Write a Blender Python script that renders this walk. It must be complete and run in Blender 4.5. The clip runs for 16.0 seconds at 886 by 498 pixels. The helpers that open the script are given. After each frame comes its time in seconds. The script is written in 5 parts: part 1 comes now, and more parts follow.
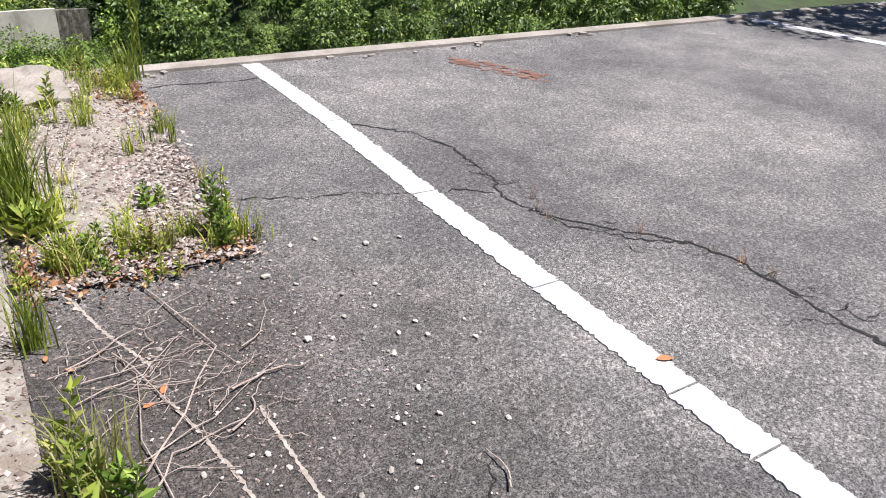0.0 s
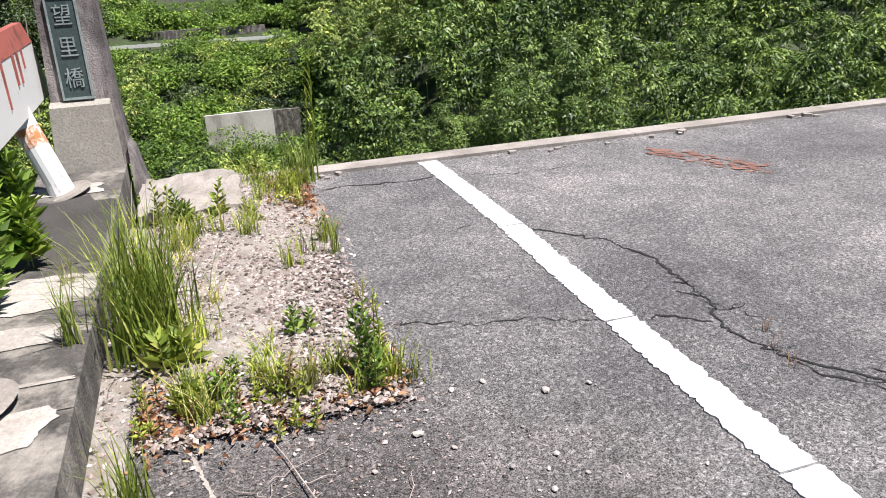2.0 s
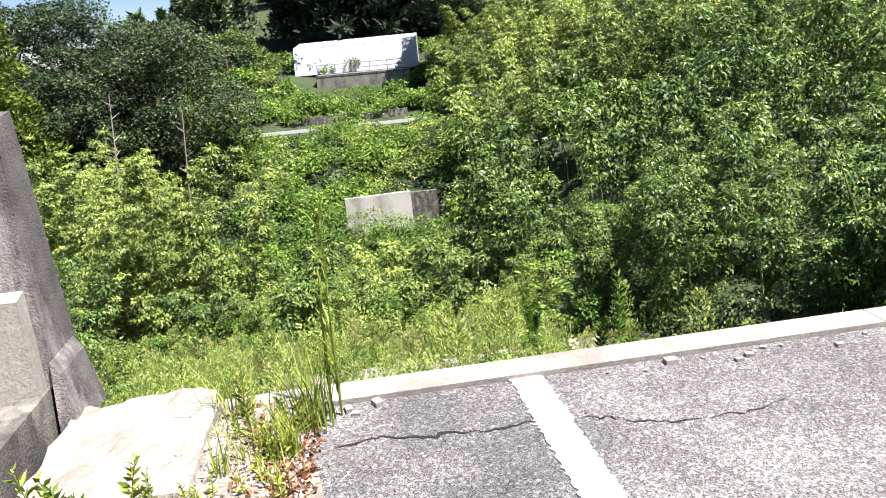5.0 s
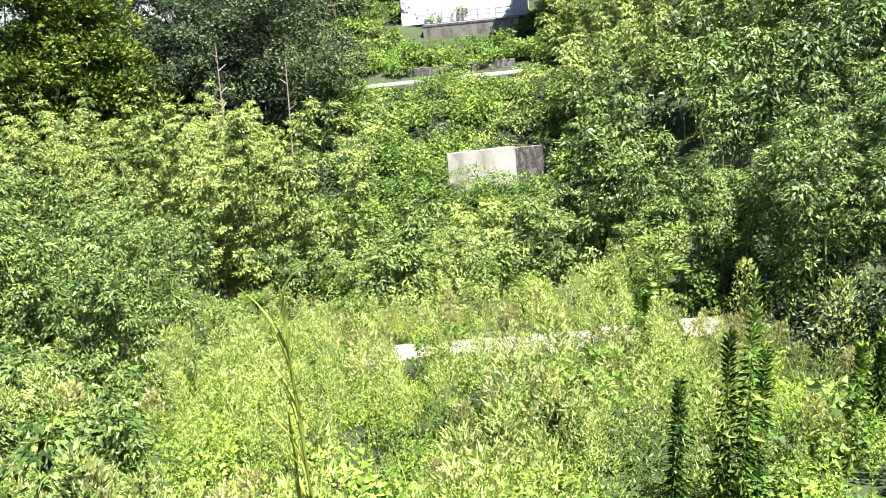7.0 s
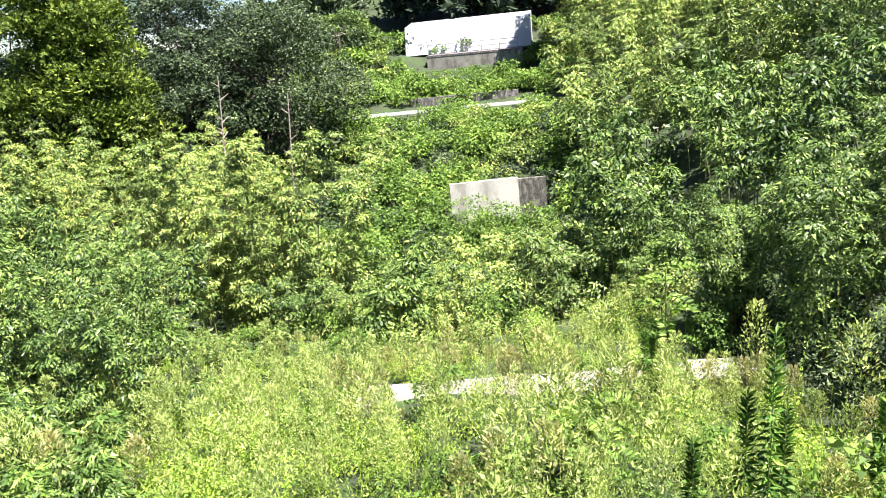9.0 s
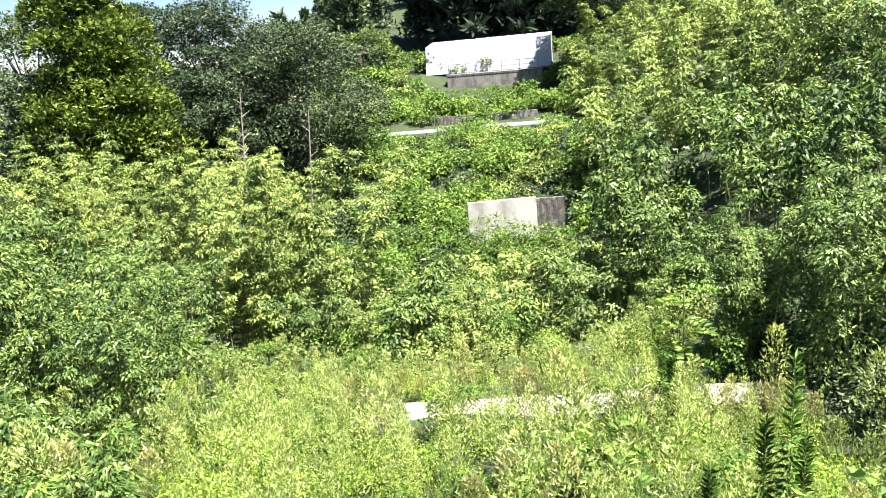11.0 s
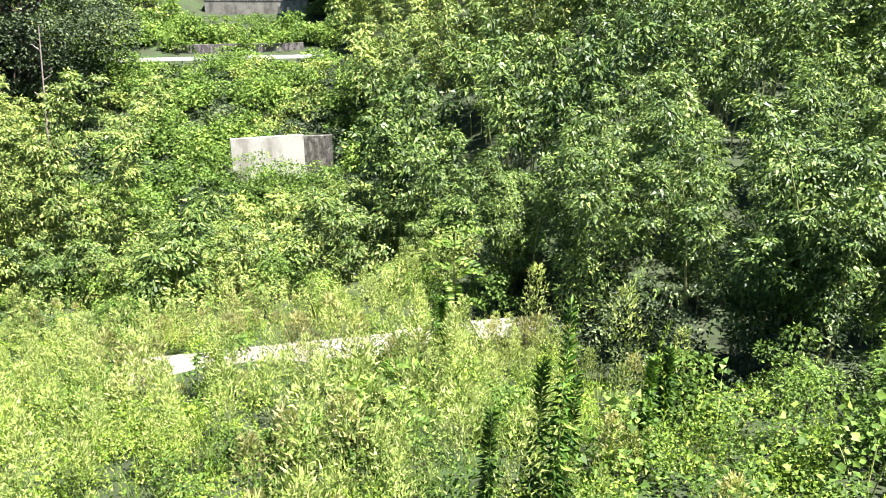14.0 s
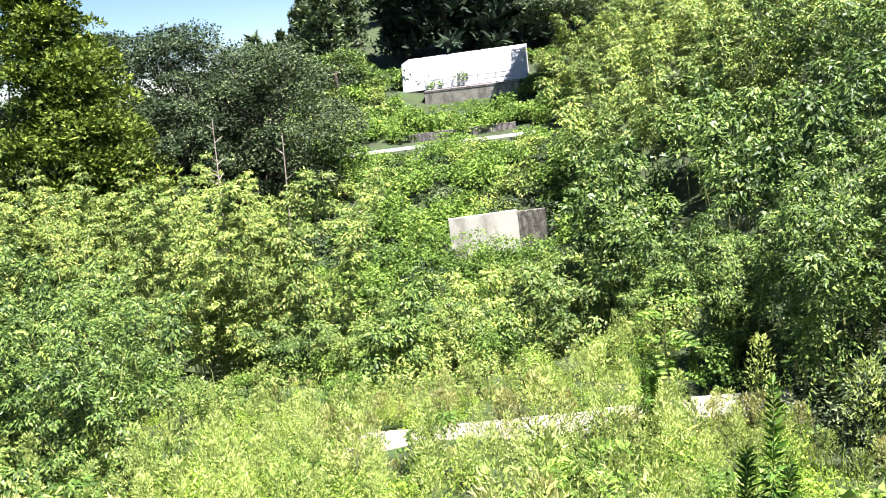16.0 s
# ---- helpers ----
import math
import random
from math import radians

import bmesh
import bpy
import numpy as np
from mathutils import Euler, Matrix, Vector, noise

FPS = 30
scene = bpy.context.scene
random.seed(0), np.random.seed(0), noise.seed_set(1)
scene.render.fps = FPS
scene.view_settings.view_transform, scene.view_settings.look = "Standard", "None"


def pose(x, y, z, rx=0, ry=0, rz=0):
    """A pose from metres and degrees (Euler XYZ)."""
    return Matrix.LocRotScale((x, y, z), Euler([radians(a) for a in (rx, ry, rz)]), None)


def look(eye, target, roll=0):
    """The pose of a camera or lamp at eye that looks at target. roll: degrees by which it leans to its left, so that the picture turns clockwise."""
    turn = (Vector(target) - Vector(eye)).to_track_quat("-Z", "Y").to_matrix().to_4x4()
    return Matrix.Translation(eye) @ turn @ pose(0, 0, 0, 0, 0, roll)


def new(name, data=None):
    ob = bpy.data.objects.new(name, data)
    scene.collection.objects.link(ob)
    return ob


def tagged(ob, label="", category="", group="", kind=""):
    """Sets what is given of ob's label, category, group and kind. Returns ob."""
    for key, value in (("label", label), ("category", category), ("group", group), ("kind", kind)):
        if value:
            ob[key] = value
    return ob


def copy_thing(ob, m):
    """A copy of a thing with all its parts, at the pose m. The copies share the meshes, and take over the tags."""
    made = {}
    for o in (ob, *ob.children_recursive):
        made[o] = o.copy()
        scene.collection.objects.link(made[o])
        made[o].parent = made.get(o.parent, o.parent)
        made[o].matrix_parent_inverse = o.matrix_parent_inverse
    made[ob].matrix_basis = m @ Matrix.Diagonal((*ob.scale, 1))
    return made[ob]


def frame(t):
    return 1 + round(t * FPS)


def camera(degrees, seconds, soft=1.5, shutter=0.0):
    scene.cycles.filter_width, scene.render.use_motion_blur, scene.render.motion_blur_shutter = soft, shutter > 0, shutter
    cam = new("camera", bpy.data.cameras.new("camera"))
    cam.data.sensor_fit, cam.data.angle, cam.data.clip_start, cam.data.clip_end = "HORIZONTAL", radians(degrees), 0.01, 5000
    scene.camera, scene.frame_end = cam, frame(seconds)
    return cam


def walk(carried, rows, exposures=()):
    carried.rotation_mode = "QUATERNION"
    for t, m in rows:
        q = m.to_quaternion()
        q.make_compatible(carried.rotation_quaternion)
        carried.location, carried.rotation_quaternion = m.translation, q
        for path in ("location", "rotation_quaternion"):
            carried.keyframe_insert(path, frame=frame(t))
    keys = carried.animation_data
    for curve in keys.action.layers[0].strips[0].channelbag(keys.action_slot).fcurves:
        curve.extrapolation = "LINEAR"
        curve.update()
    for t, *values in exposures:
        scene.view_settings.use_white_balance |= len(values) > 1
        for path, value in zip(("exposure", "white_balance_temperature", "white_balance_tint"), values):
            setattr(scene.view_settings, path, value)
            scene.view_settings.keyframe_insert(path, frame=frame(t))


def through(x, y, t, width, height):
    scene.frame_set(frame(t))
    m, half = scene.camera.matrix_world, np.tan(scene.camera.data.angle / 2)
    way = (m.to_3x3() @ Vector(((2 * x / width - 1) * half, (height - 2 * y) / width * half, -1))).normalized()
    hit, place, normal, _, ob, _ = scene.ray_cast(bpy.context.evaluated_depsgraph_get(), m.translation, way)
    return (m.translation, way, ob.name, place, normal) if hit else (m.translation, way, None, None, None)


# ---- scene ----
cam = camera(61.5, 16.0, 1.0)
EXPOSURES = [(0.0, 1.08, 6200, 14), (3.0, 1.24, 6200, 14), (4.2, 1.45, 6250, 13), (6.3, 2.18, 6250, 13), (16.0, 2.25, 6250, 13)]
METRES, EYE, TILT, LEAN, TURN = 6.8, 1.64, -28.87, -3.38, -31.7
ROWS = [
    (0.0, 0.0, 0.0, 0.0, 0.0, 0.0, -0.0),
    (0.5, -0.0255, 0.0149, 0.0068, -1.12, -0.57, 0.36),
    (1.0, -0.0368, 0.0219, 0.0036, 3.35, -0.65, 0.05),
    (1.5, -0.0279, 0.0489, 0.0124, 10.67, 3.22, -0.73),
    (2.0, -0.0081, 0.0984, 0.0346, 14.09, 6.1, -1.8),
    (2.5, -0.0197, 0.1386, 0.0556, 15.65, 8.48, -1.95),
    (3.0, -0.0343, 0.1797, 0.0918, 16.87, 10.21, -0.99),
    (3.5, -0.018, 0.241, 0.1178, 19.02, 11.22, -2.25),
    (4.0, -0.0253, 0.2934, 0.1435, 21.1, 11.65, -3.64),
    (6.5, -0.1218, 0.5183, 0.2763, 30.86, 9.56, -5.55),
    (7.0, -0.1411, 0.5613, 0.2945, 32.39, 6.67, -6.97),
    (7.5, -0.1772, 0.5818, 0.3156, 30.9, 6.18, -6.76),
    (8.0, -0.1953, 0.6071, 0.3225, 29.44, 5.68, -6.43),
    (8.5, -0.1822, 0.6283, 0.3337, 30.82, 6.28, -6.64),
    (9.0, -0.1786, 0.6331, 0.3396, 32.57, 8.79, -7.42),
    (11.5, -0.1763, 0.6381, 0.3416, 33.76, 10.05, -8.56),
    (12.0, -0.1753, 0.6504, 0.3458, 31.8, 8.55, -8.67),
    (12.5, -0.1989, 0.6628, 0.3548, 26.98, 7.58, -8.54),
    (13.0, -0.2232, 0.674, 0.361, 20.42, 7.07, -7.59),
    (13.5, -0.2347, 0.6809, 0.3641, 15.51, 6.85, -6.33),
    (14.0, -0.236, 0.6789, 0.364, 15.94, 7.49, -5.56),
    (14.5, -0.2293, 0.6808, 0.3684, 20.31, 9.16, -4.73),
    (15.0, -0.2017, 0.695, 0.3766, 25.02, 10.47, -4.47),
    (15.5, -0.1712, 0.7097, 0.3805, 29.37, 11.09, -4.79),
    (16.0, -0.174, 0.7138, 0.3855, 33.28, 11.21, -5.82),
]
walk(cam, [(t, pose(0, 0, EYE, TILT, LEAN, TURN) @ pose(METRES * x, METRES * y, METRES * z, 90 + pitch, roll, yaw)) for t, x, y, z, yaw, pitch, roll in ROWS], EXPOSURES)

# ---- light ----
SUN_TO = Vector((0.32, -0.24, 0.92)).normalized()
world = bpy.data.worlds.new("world")
scene.world = world
world.use_nodes = True
sky = world.node_tree.nodes.new("ShaderNodeTexSky")
sky.sky_type = "NISHITA"
sky.sun_disc = False
sky.sun_elevation = math.asin(SUN_TO.z)
sky.altitude = 2500
sky.sun_rotation = math.atan2(SUN_TO.x, SUN_TO.y)
sky.air_density, sky.dust_density, sky.ozone_density = 1.0, 0.1, 3.0
world.node_tree.links.new(sky.outputs[0], world.node_tree.nodes["Background"].inputs[0])
world.node_tree.nodes["Background"].inputs[1].default_value = 0.036
sun_data = bpy.data.lights.new("sun", "SUN")
sun_data.energy, sun_data.angle, sun_data.color = 5.0, radians(0.5), (1.0, 0.95, 0.88)
sun = new("sun", sun_data)
sun.matrix_world = look(SUN_TO * 50, (0, 0, 0))


# ---- materials ----
class Nodes:
    """Short hand for a node tree."""

    def __init__(self, name, rough=0.8, metal=0.0):
        self.mat = bpy.data.materials.new(name)
        self.mat.use_nodes = True
        self.tree = self.mat.node_tree
        self.shader = self.tree.nodes["Principled BSDF"]
        self.out = self.tree.nodes["Material Output"]
        self.shader.inputs["Roughness"].default_value = rough
        self.shader.inputs["Metallic"].default_value = metal
        self.coord = self.tree.nodes.new("ShaderNodeTexCoord")
        self.place = self.tree.nodes.new("ShaderNodeNewGeometry")

    def noise(self, scale, detail=4.0, rough=0.6, stretch=None, world=True):
        n = self.tree.nodes.new("ShaderNodeTexNoise")
        n.inputs["Scale"].default_value, n.inputs["Detail"].default_value, n.inputs["Roughness"].default_value = scale, detail, rough
        vec = self.place.outputs["Position"] if world else self.coord.outputs["Object"]
        if stretch:
            m = self.tree.nodes.new("ShaderNodeMapping")
            m.inputs["Scale"].default_value = stretch
            self.tree.links.new(vec, m.inputs["Vector"])
            vec = m.outputs[0]
        self.tree.links.new(vec, n.inputs["Vector"])
        return n.outputs["Fac"]

    def cells(self, scale, what="Color"):
        n = self.tree.nodes.new("ShaderNodeTexVoronoi")
        n.inputs["Scale"].default_value = scale
        self.tree.links.new(self.place.outputs["Position"], n.inputs["Vector"])
        return n.outputs[what]

    def ramp(self, fac, stops):
        n = self.tree.nodes.new("ShaderNodeValToRGB")
        while len(n.color_ramp.elements) < len(stops):
            n.color_ramp.elements.new(0.5)
        for e, (p, c) in zip(n.color_ramp.elements, stops):
            e.position = p
            e.color = (c, c, c, 1) if isinstance(c, (int, float)) else (*c, 1)
        self.tree.links.new(fac, n.inputs[0])
        return n.outputs[0]

    def mix(self, fac, a, b, how="MIX"):
        n = self.tree.nodes.new("ShaderNodeMix")
        n.data_type, n.blend_type = "RGBA", how
        for slot, v in ((0, fac), (6, a), (7, b)):
            if isinstance(v, (int, float)):
                n.inputs[slot].default_value = v if slot == 0 else (v, v, v, 1)
            elif isinstance(v, tuple):
                n.inputs[slot].default_value = (*v, 1)
            else:
                self.tree.links.new(v, n.inputs[slot])
        return n.outputs[2]

    def colour(self, socket):
        self.tree.links.new(socket, self.shader.inputs["Base Color"])

    def bump(self, fac, strength, distance=0.01):
        n = self.tree.nodes.new("ShaderNodeBump")
        n.inputs["Strength"].default_value, n.inputs["Distance"].default_value = strength, distance
        self.tree.links.new(fac, n.inputs["Height"])
        self.tree.links.new(n.outputs[0], self.shader.inputs["Normal"])


def stone_like(name, dark, light, scale=3.0, grain=60.0, rough=0.85, bump=0.4, stain=None, amount=0.6):
    n = Nodes(name, rough)
    c = n.ramp(n.noise(scale, 6), [(0.3, dark), (0.7, light)])
    c = n.mix(n.ramp(n.noise(grain, 3), [(0.35, 0.0), (0.7, 0.5)]), c, tuple(v * 0.45 for v in dark))
    if stain:
        c = n.mix(n.ramp(n.noise(scale * 0.6, 5, 0.7, (1, 1, 0.35)), [(0.48, 0.0), (0.62, amount)]), c, stain)
    n.colour(c)
    n.bump(n.noise(grain, 4), bump, 0.01)
    return n.mat


def asphalt_material():
    n = Nodes("asphalt", 0.82)
    chips = n.ramp(n.cells(88), [(0.12, (0.00888, 0.00888, 0.00962)), (0.45, (0.0999, 0.0977, 0.0999)), (0.75, (0.281, 0.274, 0.277)), (1.0, (0.592, 0.577, 0.577))])
    fine = n.ramp(n.noise(150, 2), [(0.4, (0.0222, 0.0222, 0.0222)), (0.6, (0.385, 0.377, 0.37))])
    c = n.mix(0.5, chips, fine)
    worn = n.ramp(n.noise(0.5, 5, 0.62), [(0.36, (0.55, 0.55, 0.56)), (0.64, (1.22, 1.19, 1.17))])
    c = n.mix(1.0, c, worn, "MULTIPLY")
    blotch = n.ramp(n.noise(2.6, 6, 0.7), [(0.4, (0.74, 0.74, 0.74)), (0.62, (1.12, 1.1, 1.09))])
    c = n.mix(0.85, c, blotch, "MULTIPLY")
    pits = n.ramp(n.noise(66, 4, 0.7), [(0.38, (0.4, 0.4, 0.4)), (0.5, (1.05, 1.04, 1.04)), (0.64, (1.5, 1.48, 1.47))])
    c = n.mix(0.7, c, pits, "MULTIPLY")
    # mud washed down beside the gravel
    sep = n.tree.nodes.new("ShaderNodeSeparateXYZ")
    n.tree.links.new(n.place.outputs["Position"], sep.inputs[0])
    across = n.tree.nodes.new("ShaderNodeMath")
    across.operation = "MULTIPLY_ADD"
    n.tree.links.new(n.noise(1.7, 5, 0.65), across.inputs[0])
    across.inputs[1].default_value = 1.6
    n.tree.links.new(sep.outputs[0], across.inputs[2])
    scaled = n.tree.nodes.new("ShaderNodeMath")
    scaled.operation = "MULTIPLY_ADD"
    n.tree.links.new(across.outputs[0], scaled.inputs[0])
    scaled.inputs[1].default_value, scaled.inputs[2].default_value = 0.42, -0.05
    mud = n.ramp(scaled.outputs[0], [(0.55, 0.85), (1.0, 0.0)])
    along = n.tree.nodes.new("ShaderNodeMapRange")
    n.tree.links.new(sep.outputs[1], along.inputs[0])
    along.inputs[1].default_value, along.inputs[2].default_value = 3.3, 2.3
    both = n.tree.nodes.new("ShaderNodeMath")
    both.operation = "MULTIPLY"
    n.tree.links.new(mud, both.inputs[0])
    n.tree.links.new(along.outputs[0], both.inputs[1])
    mud = both.outputs[0]
    c = n.mix(mud, c, n.mix(1.0, c, (0.36, 0.32, 0.295), "MULTIPLY"))
    n.colour(c)
    n.bump(n.noise(150, 3), 1.0, 0.012)
    return n.mat


def leaf_material(name, low, high, tip=None, through=0.35, rough=0.5):
    n = Nodes(name, rough)
    c = n.ramp(n.place.outputs["Random Per Island"], [(0.22, low), (0.8, high), (1.0, tip or high)])
    info = n.tree.nodes.new("ShaderNodeObjectInfo")
    c = n.mix(1.0, c, n.ramp(info.outputs["Random"], [(0.0, (0.66, 0.7, 0.7)), (1.0, (1.3, 1.22, 1.1))]), "MULTIPLY")
    c = n.mix(0.6, c, n.ramp(n.noise(0.45, 3), [(0.32, (0.5, 0.54, 0.52)), (0.68, (1.3, 1.26, 1.12))]), "MULTIPLY")
    c = n.mix(0.7, c, n.ramp(n.noise(1.1, 3), [(0.36, (0.5, 0.56, 0.5)), (0.64, (1.3, 1.27, 1.2))]), "MULTIPLY")
    n.colour(c)
    n.shader.inputs["Specular IOR Level"].default_value = 0.22
    t = n.tree.nodes.new("ShaderNodeBsdfTranslucent")
    m = n.tree.nodes.new("ShaderNodeMixShader")
    m.inputs[0].default_value = through
    n.tree.links.new(n.mix(0.5, c, (1.0, 1.0, 0.25), "MULTIPLY"), t.inputs[0])
    n.tree.links.new(n.shader.outputs[0], m.inputs[1])
    n.tree.links.new(t.outputs[0], m.inputs[2])
    n.tree.links.new(m.outputs[0], n.out.inputs[0])
    return n.mat


def painted(name, colour, worn, share=0.3, rough=0.5, scale=6.0):
    n = Nodes(name, rough)
    n.colour(n.mix(n.ramp(n.noise(scale, 6, 0.7), [(0.62 - share * 0.3, 0.0), (0.7 - share * 0.2, 1.0)]), colour, worn))
    n.bump(n.noise(40, 3), 0.15, 0.005)
    return n.mat


ASPHALT = asphalt_material()
CRACK = stone_like("crack_soil", (0.006, 0.0055, 0.005), (0.016, 0.015, 0.013), 20, 120)
PAINT = painted("road_paint", (0.474, 0.474, 0.488), (0.311, 0.303, 0.303), 0.45, 0.75, 22)
CONCRETE = stone_like("old_concrete", (0.222, 0.207, 0.178), (0.37, 0.348, 0.303), 2.2, 70, 0.9, 0.35, (0.074, 0.0681, 0.0592), 0.7)
PARAPET = stone_like("stained_parapet_concrete", (0.03, 0.027, 0.024), (0.16, 0.146, 0.13), 6.0, 75, 0.9, 1.0, (0.34, 0.31, 0.265), 0.6)
PALE_WALL = stone_like("pale_wall_concrete", (0.46, 0.44, 0.4), (0.62, 0.59, 0.54), 0.9, 30, 0.9, 0.3, (0.17, 0.15, 0.125), 0.6)
KERB = stone_like("kerb_concrete", (0.23, 0.205, 0.18), (0.38, 0.345, 0.31), 3.0, 80, 0.9, 0.6, (0.15, 0.13, 0.105), 0.6)
PILLAR = stone_like("weathered_stone", (0.06, 0.052, 0.05), (0.17, 0.15, 0.145), 7.0, 90, 0.85, 0.9, (0.42, 0.38, 0.36), 0.5)
PLATE = stone_like("bronze_plate", (0.0259, 0.0444, 0.0444), (0.0555, 0.0814, 0.0777), 9.0, 60, 0.55, 0.2)
VERDIGRIS = stone_like("verdigris_letters", (0.148, 0.192, 0.185), (0.281, 0.326, 0.311), 12.0, 90, 0.6, 0.2)
SOIL = stone_like("soil", (0.022, 0.03, 0.011), (0.045, 0.062, 0.02), 1.0, 14, 0.95, 0.5, (0.03, 0.058, 0.012), 0.9)
GRAVEL_BED = stone_like("gravel_bed", (0.192, 0.17, 0.148), (0.37, 0.34, 0.303), 8.0, 90, 0.95, 0.8, (0.148, 0.111, 0.0814), 0.6)
RUST = stone_like("rust_stain", (0.163, 0.074, 0.0518), (0.281, 0.148, 0.111), 6.0, 110, 0.9, 0.4)
PALE = stone_like("pale_sediment", (0.266, 0.229, 0.2), (0.385, 0.348, 0.311), 9.0, 80, 0.95, 0.4)
WHITE_STEEL = painted("white_painted_steel", (0.577, 0.577, 0.562), (0.237, 0.104, 0.0592), 0.05, 0.4)
RED_STEEL = painted("red_rusted_steel", (0.311, 0.0888, 0.0666), (0.148, 0.0518, 0.037), 0.4, 0.6)
ORANGE_RUST = painted("orange_rust_steel", (0.36, 0.15, 0.05), (0.6, 0.55, 0.5), 0.5, 0.7, 14)
TARP = stone_like("white_sheeting", (0.43, 0.43, 0.47), (0.55, 0.55, 0.585), 0.4, 12, 0.5, 0.1)
STEEL = stone_like("grey_steel", (0.259, 0.266, 0.266), (0.37, 0.37, 0.37), 3.0, 30, 0.5, 0.1)
BARK = stone_like("bark", (0.05, 0.04, 0.03), (0.13, 0.1, 0.075), 3.0, 25, 0.95, 0.6)
CULM = stone_like("bamboo_culm", (0.16, 0.2, 0.06), (0.34, 0.33, 0.13), 2.0, 20, 0.5, 0.1)
DEAD = stone_like("dead_wood", (0.266, 0.207, 0.178), (0.459, 0.392, 0.348), 9.0, 90, 0.9, 0.4)
DEAD_LEAF = stone_like("orange_dead_leaf", (0.333, 0.118, 0.0444), (0.459, 0.2, 0.0888), 30.0, 120, 0.8, 0.2)
LITTER = leaf_material("leaf_litter", (0.12, 0.05, 0.03), (0.42, 0.22, 0.14), (0.55, 0.35, 0.22), 0.1)
BAMBOO = leaf_material("bamboo_leaf", (0.045, 0.085, 0.022), (0.165, 0.255, 0.065), (0.31, 0.39, 0.12), 0.12, 0.45)
BAMBOO_Y = leaf_material("yellowing_and_sunlit_bamboo_leaf", (0.1, 0.16, 0.04), (0.29, 0.39, 0.105), (0.49, 0.46, 0.17), 0.16, 0.5)
BROAD = leaf_material("evergreen_leaf", (0.022, 0.04, 0.02), (0.1, 0.145, 0.07), (0.2, 0.25, 0.13), 0.12, 0.55)
CEDAR = leaf_material("cedar_needles", (0.05, 0.085, 0.014), (0.13, 0.19, 0.03), (0.25, 0.31, 0.055), 0.2, 0.7)
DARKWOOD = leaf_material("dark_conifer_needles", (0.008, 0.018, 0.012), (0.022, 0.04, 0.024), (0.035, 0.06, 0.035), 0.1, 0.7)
VINE = leaf_material("vine_leaf", (0.07, 0.13, 0.024), (0.2, 0.33, 0.065), (0.33, 0.43, 0.12), 0.26, 0.6)
MEADOW = leaf_material("meadow_leaf", (0.12, 0.22, 0.024), (0.35, 0.49, 0.07), (0.53, 0.59, 0.15), 0.26, 0.6)
DRY = leaf_material("dry_grass", (0.36, 0.36, 0.14), (0.58, 0.56, 0.27), (0.7, 0.62, 0.42), 0.4)
ROADSIDE = leaf_material("roadside_weed_leaf", (0.15, 0.21, 0.035), (0.4, 0.48, 0.09), (0.58, 0.55, 0.2), 0.32)
PLUME = leaf_material("feathery_weed_leaf", (0.29, 0.38, 0.1), (0.48, 0.56, 0.21), (0.62, 0.63, 0.32), 0.3, 0.6)
GOLDROD = leaf_material("goldenrod_leaf", (0.03, 0.08, 0.012), (0.1, 0.2, 0.03), (0.3, 0.42, 0.08), 0.25)


# ---- mesh helpers ----
def mesh_from(name, verts, faces, material):
    me = bpy.data.meshes.new(name)
    me.from_pydata(verts, [], faces)
    me.materials.append(material)
    me.update()
    return me


def part(name, me, parent, label="", kind=""):
    ob = new(name, me)
    ob.parent = parent
    return tagged(ob, label, kind=kind)


def thing(name, label, category, at=(0, 0, 0), turn=0, group="", kind=""):
    ob = new(name)
    ob.matrix_world = pose(*at, 0, 0, turn)
    return tagged(ob, label, category, group, kind)


def bevelled(name, material, build, width=0.01, segments=2):
    """A mesh from a bmesh that build() fills, with rounded edges."""
    bm = bmesh.new()
    build(bm)
    if width:
        bmesh.ops.bevel(bm, geom=[e for e in bm.edges if e.calc_face_angle(0) > 0.3], offset=width, segments=segments, affect="EDGES", clamp_overlap=True)
    bmesh.ops.recalc_face_normals(bm, faces=bm.faces)
    me = bpy.data.meshes.new(name)
    bm.to_mesh(me)
    bm.free()
    me.materials.append(material)
    return me


def hull_of(bm, low, high):
    """A solid between a lower and an upper loop of corners."""
    a = [bm.verts.new(p) for p in low]
    b = [bm.verts.new(p) for p in high]
    n = len(a)
    bm.faces.new(a[::-1])
    bm.faces.new(b)
    for i in range(n):
        bm.faces.new((a[i], a[(i + 1) % n], b[(i + 1) % n], b[i]))


def slab(name, material, x0, x1, y0, y1, z0, z1, width=0.01):
    return bevelled(name, material, lambda bm: hull_of(bm, [(x0, y0, z0), (x1, y0, z0), (x1, y1, z0), (x0, y1, z0)], [(x0, y0, z1), (x1, y0, z1), (x1, y1, z1), (x0, y1, z1)]), width)


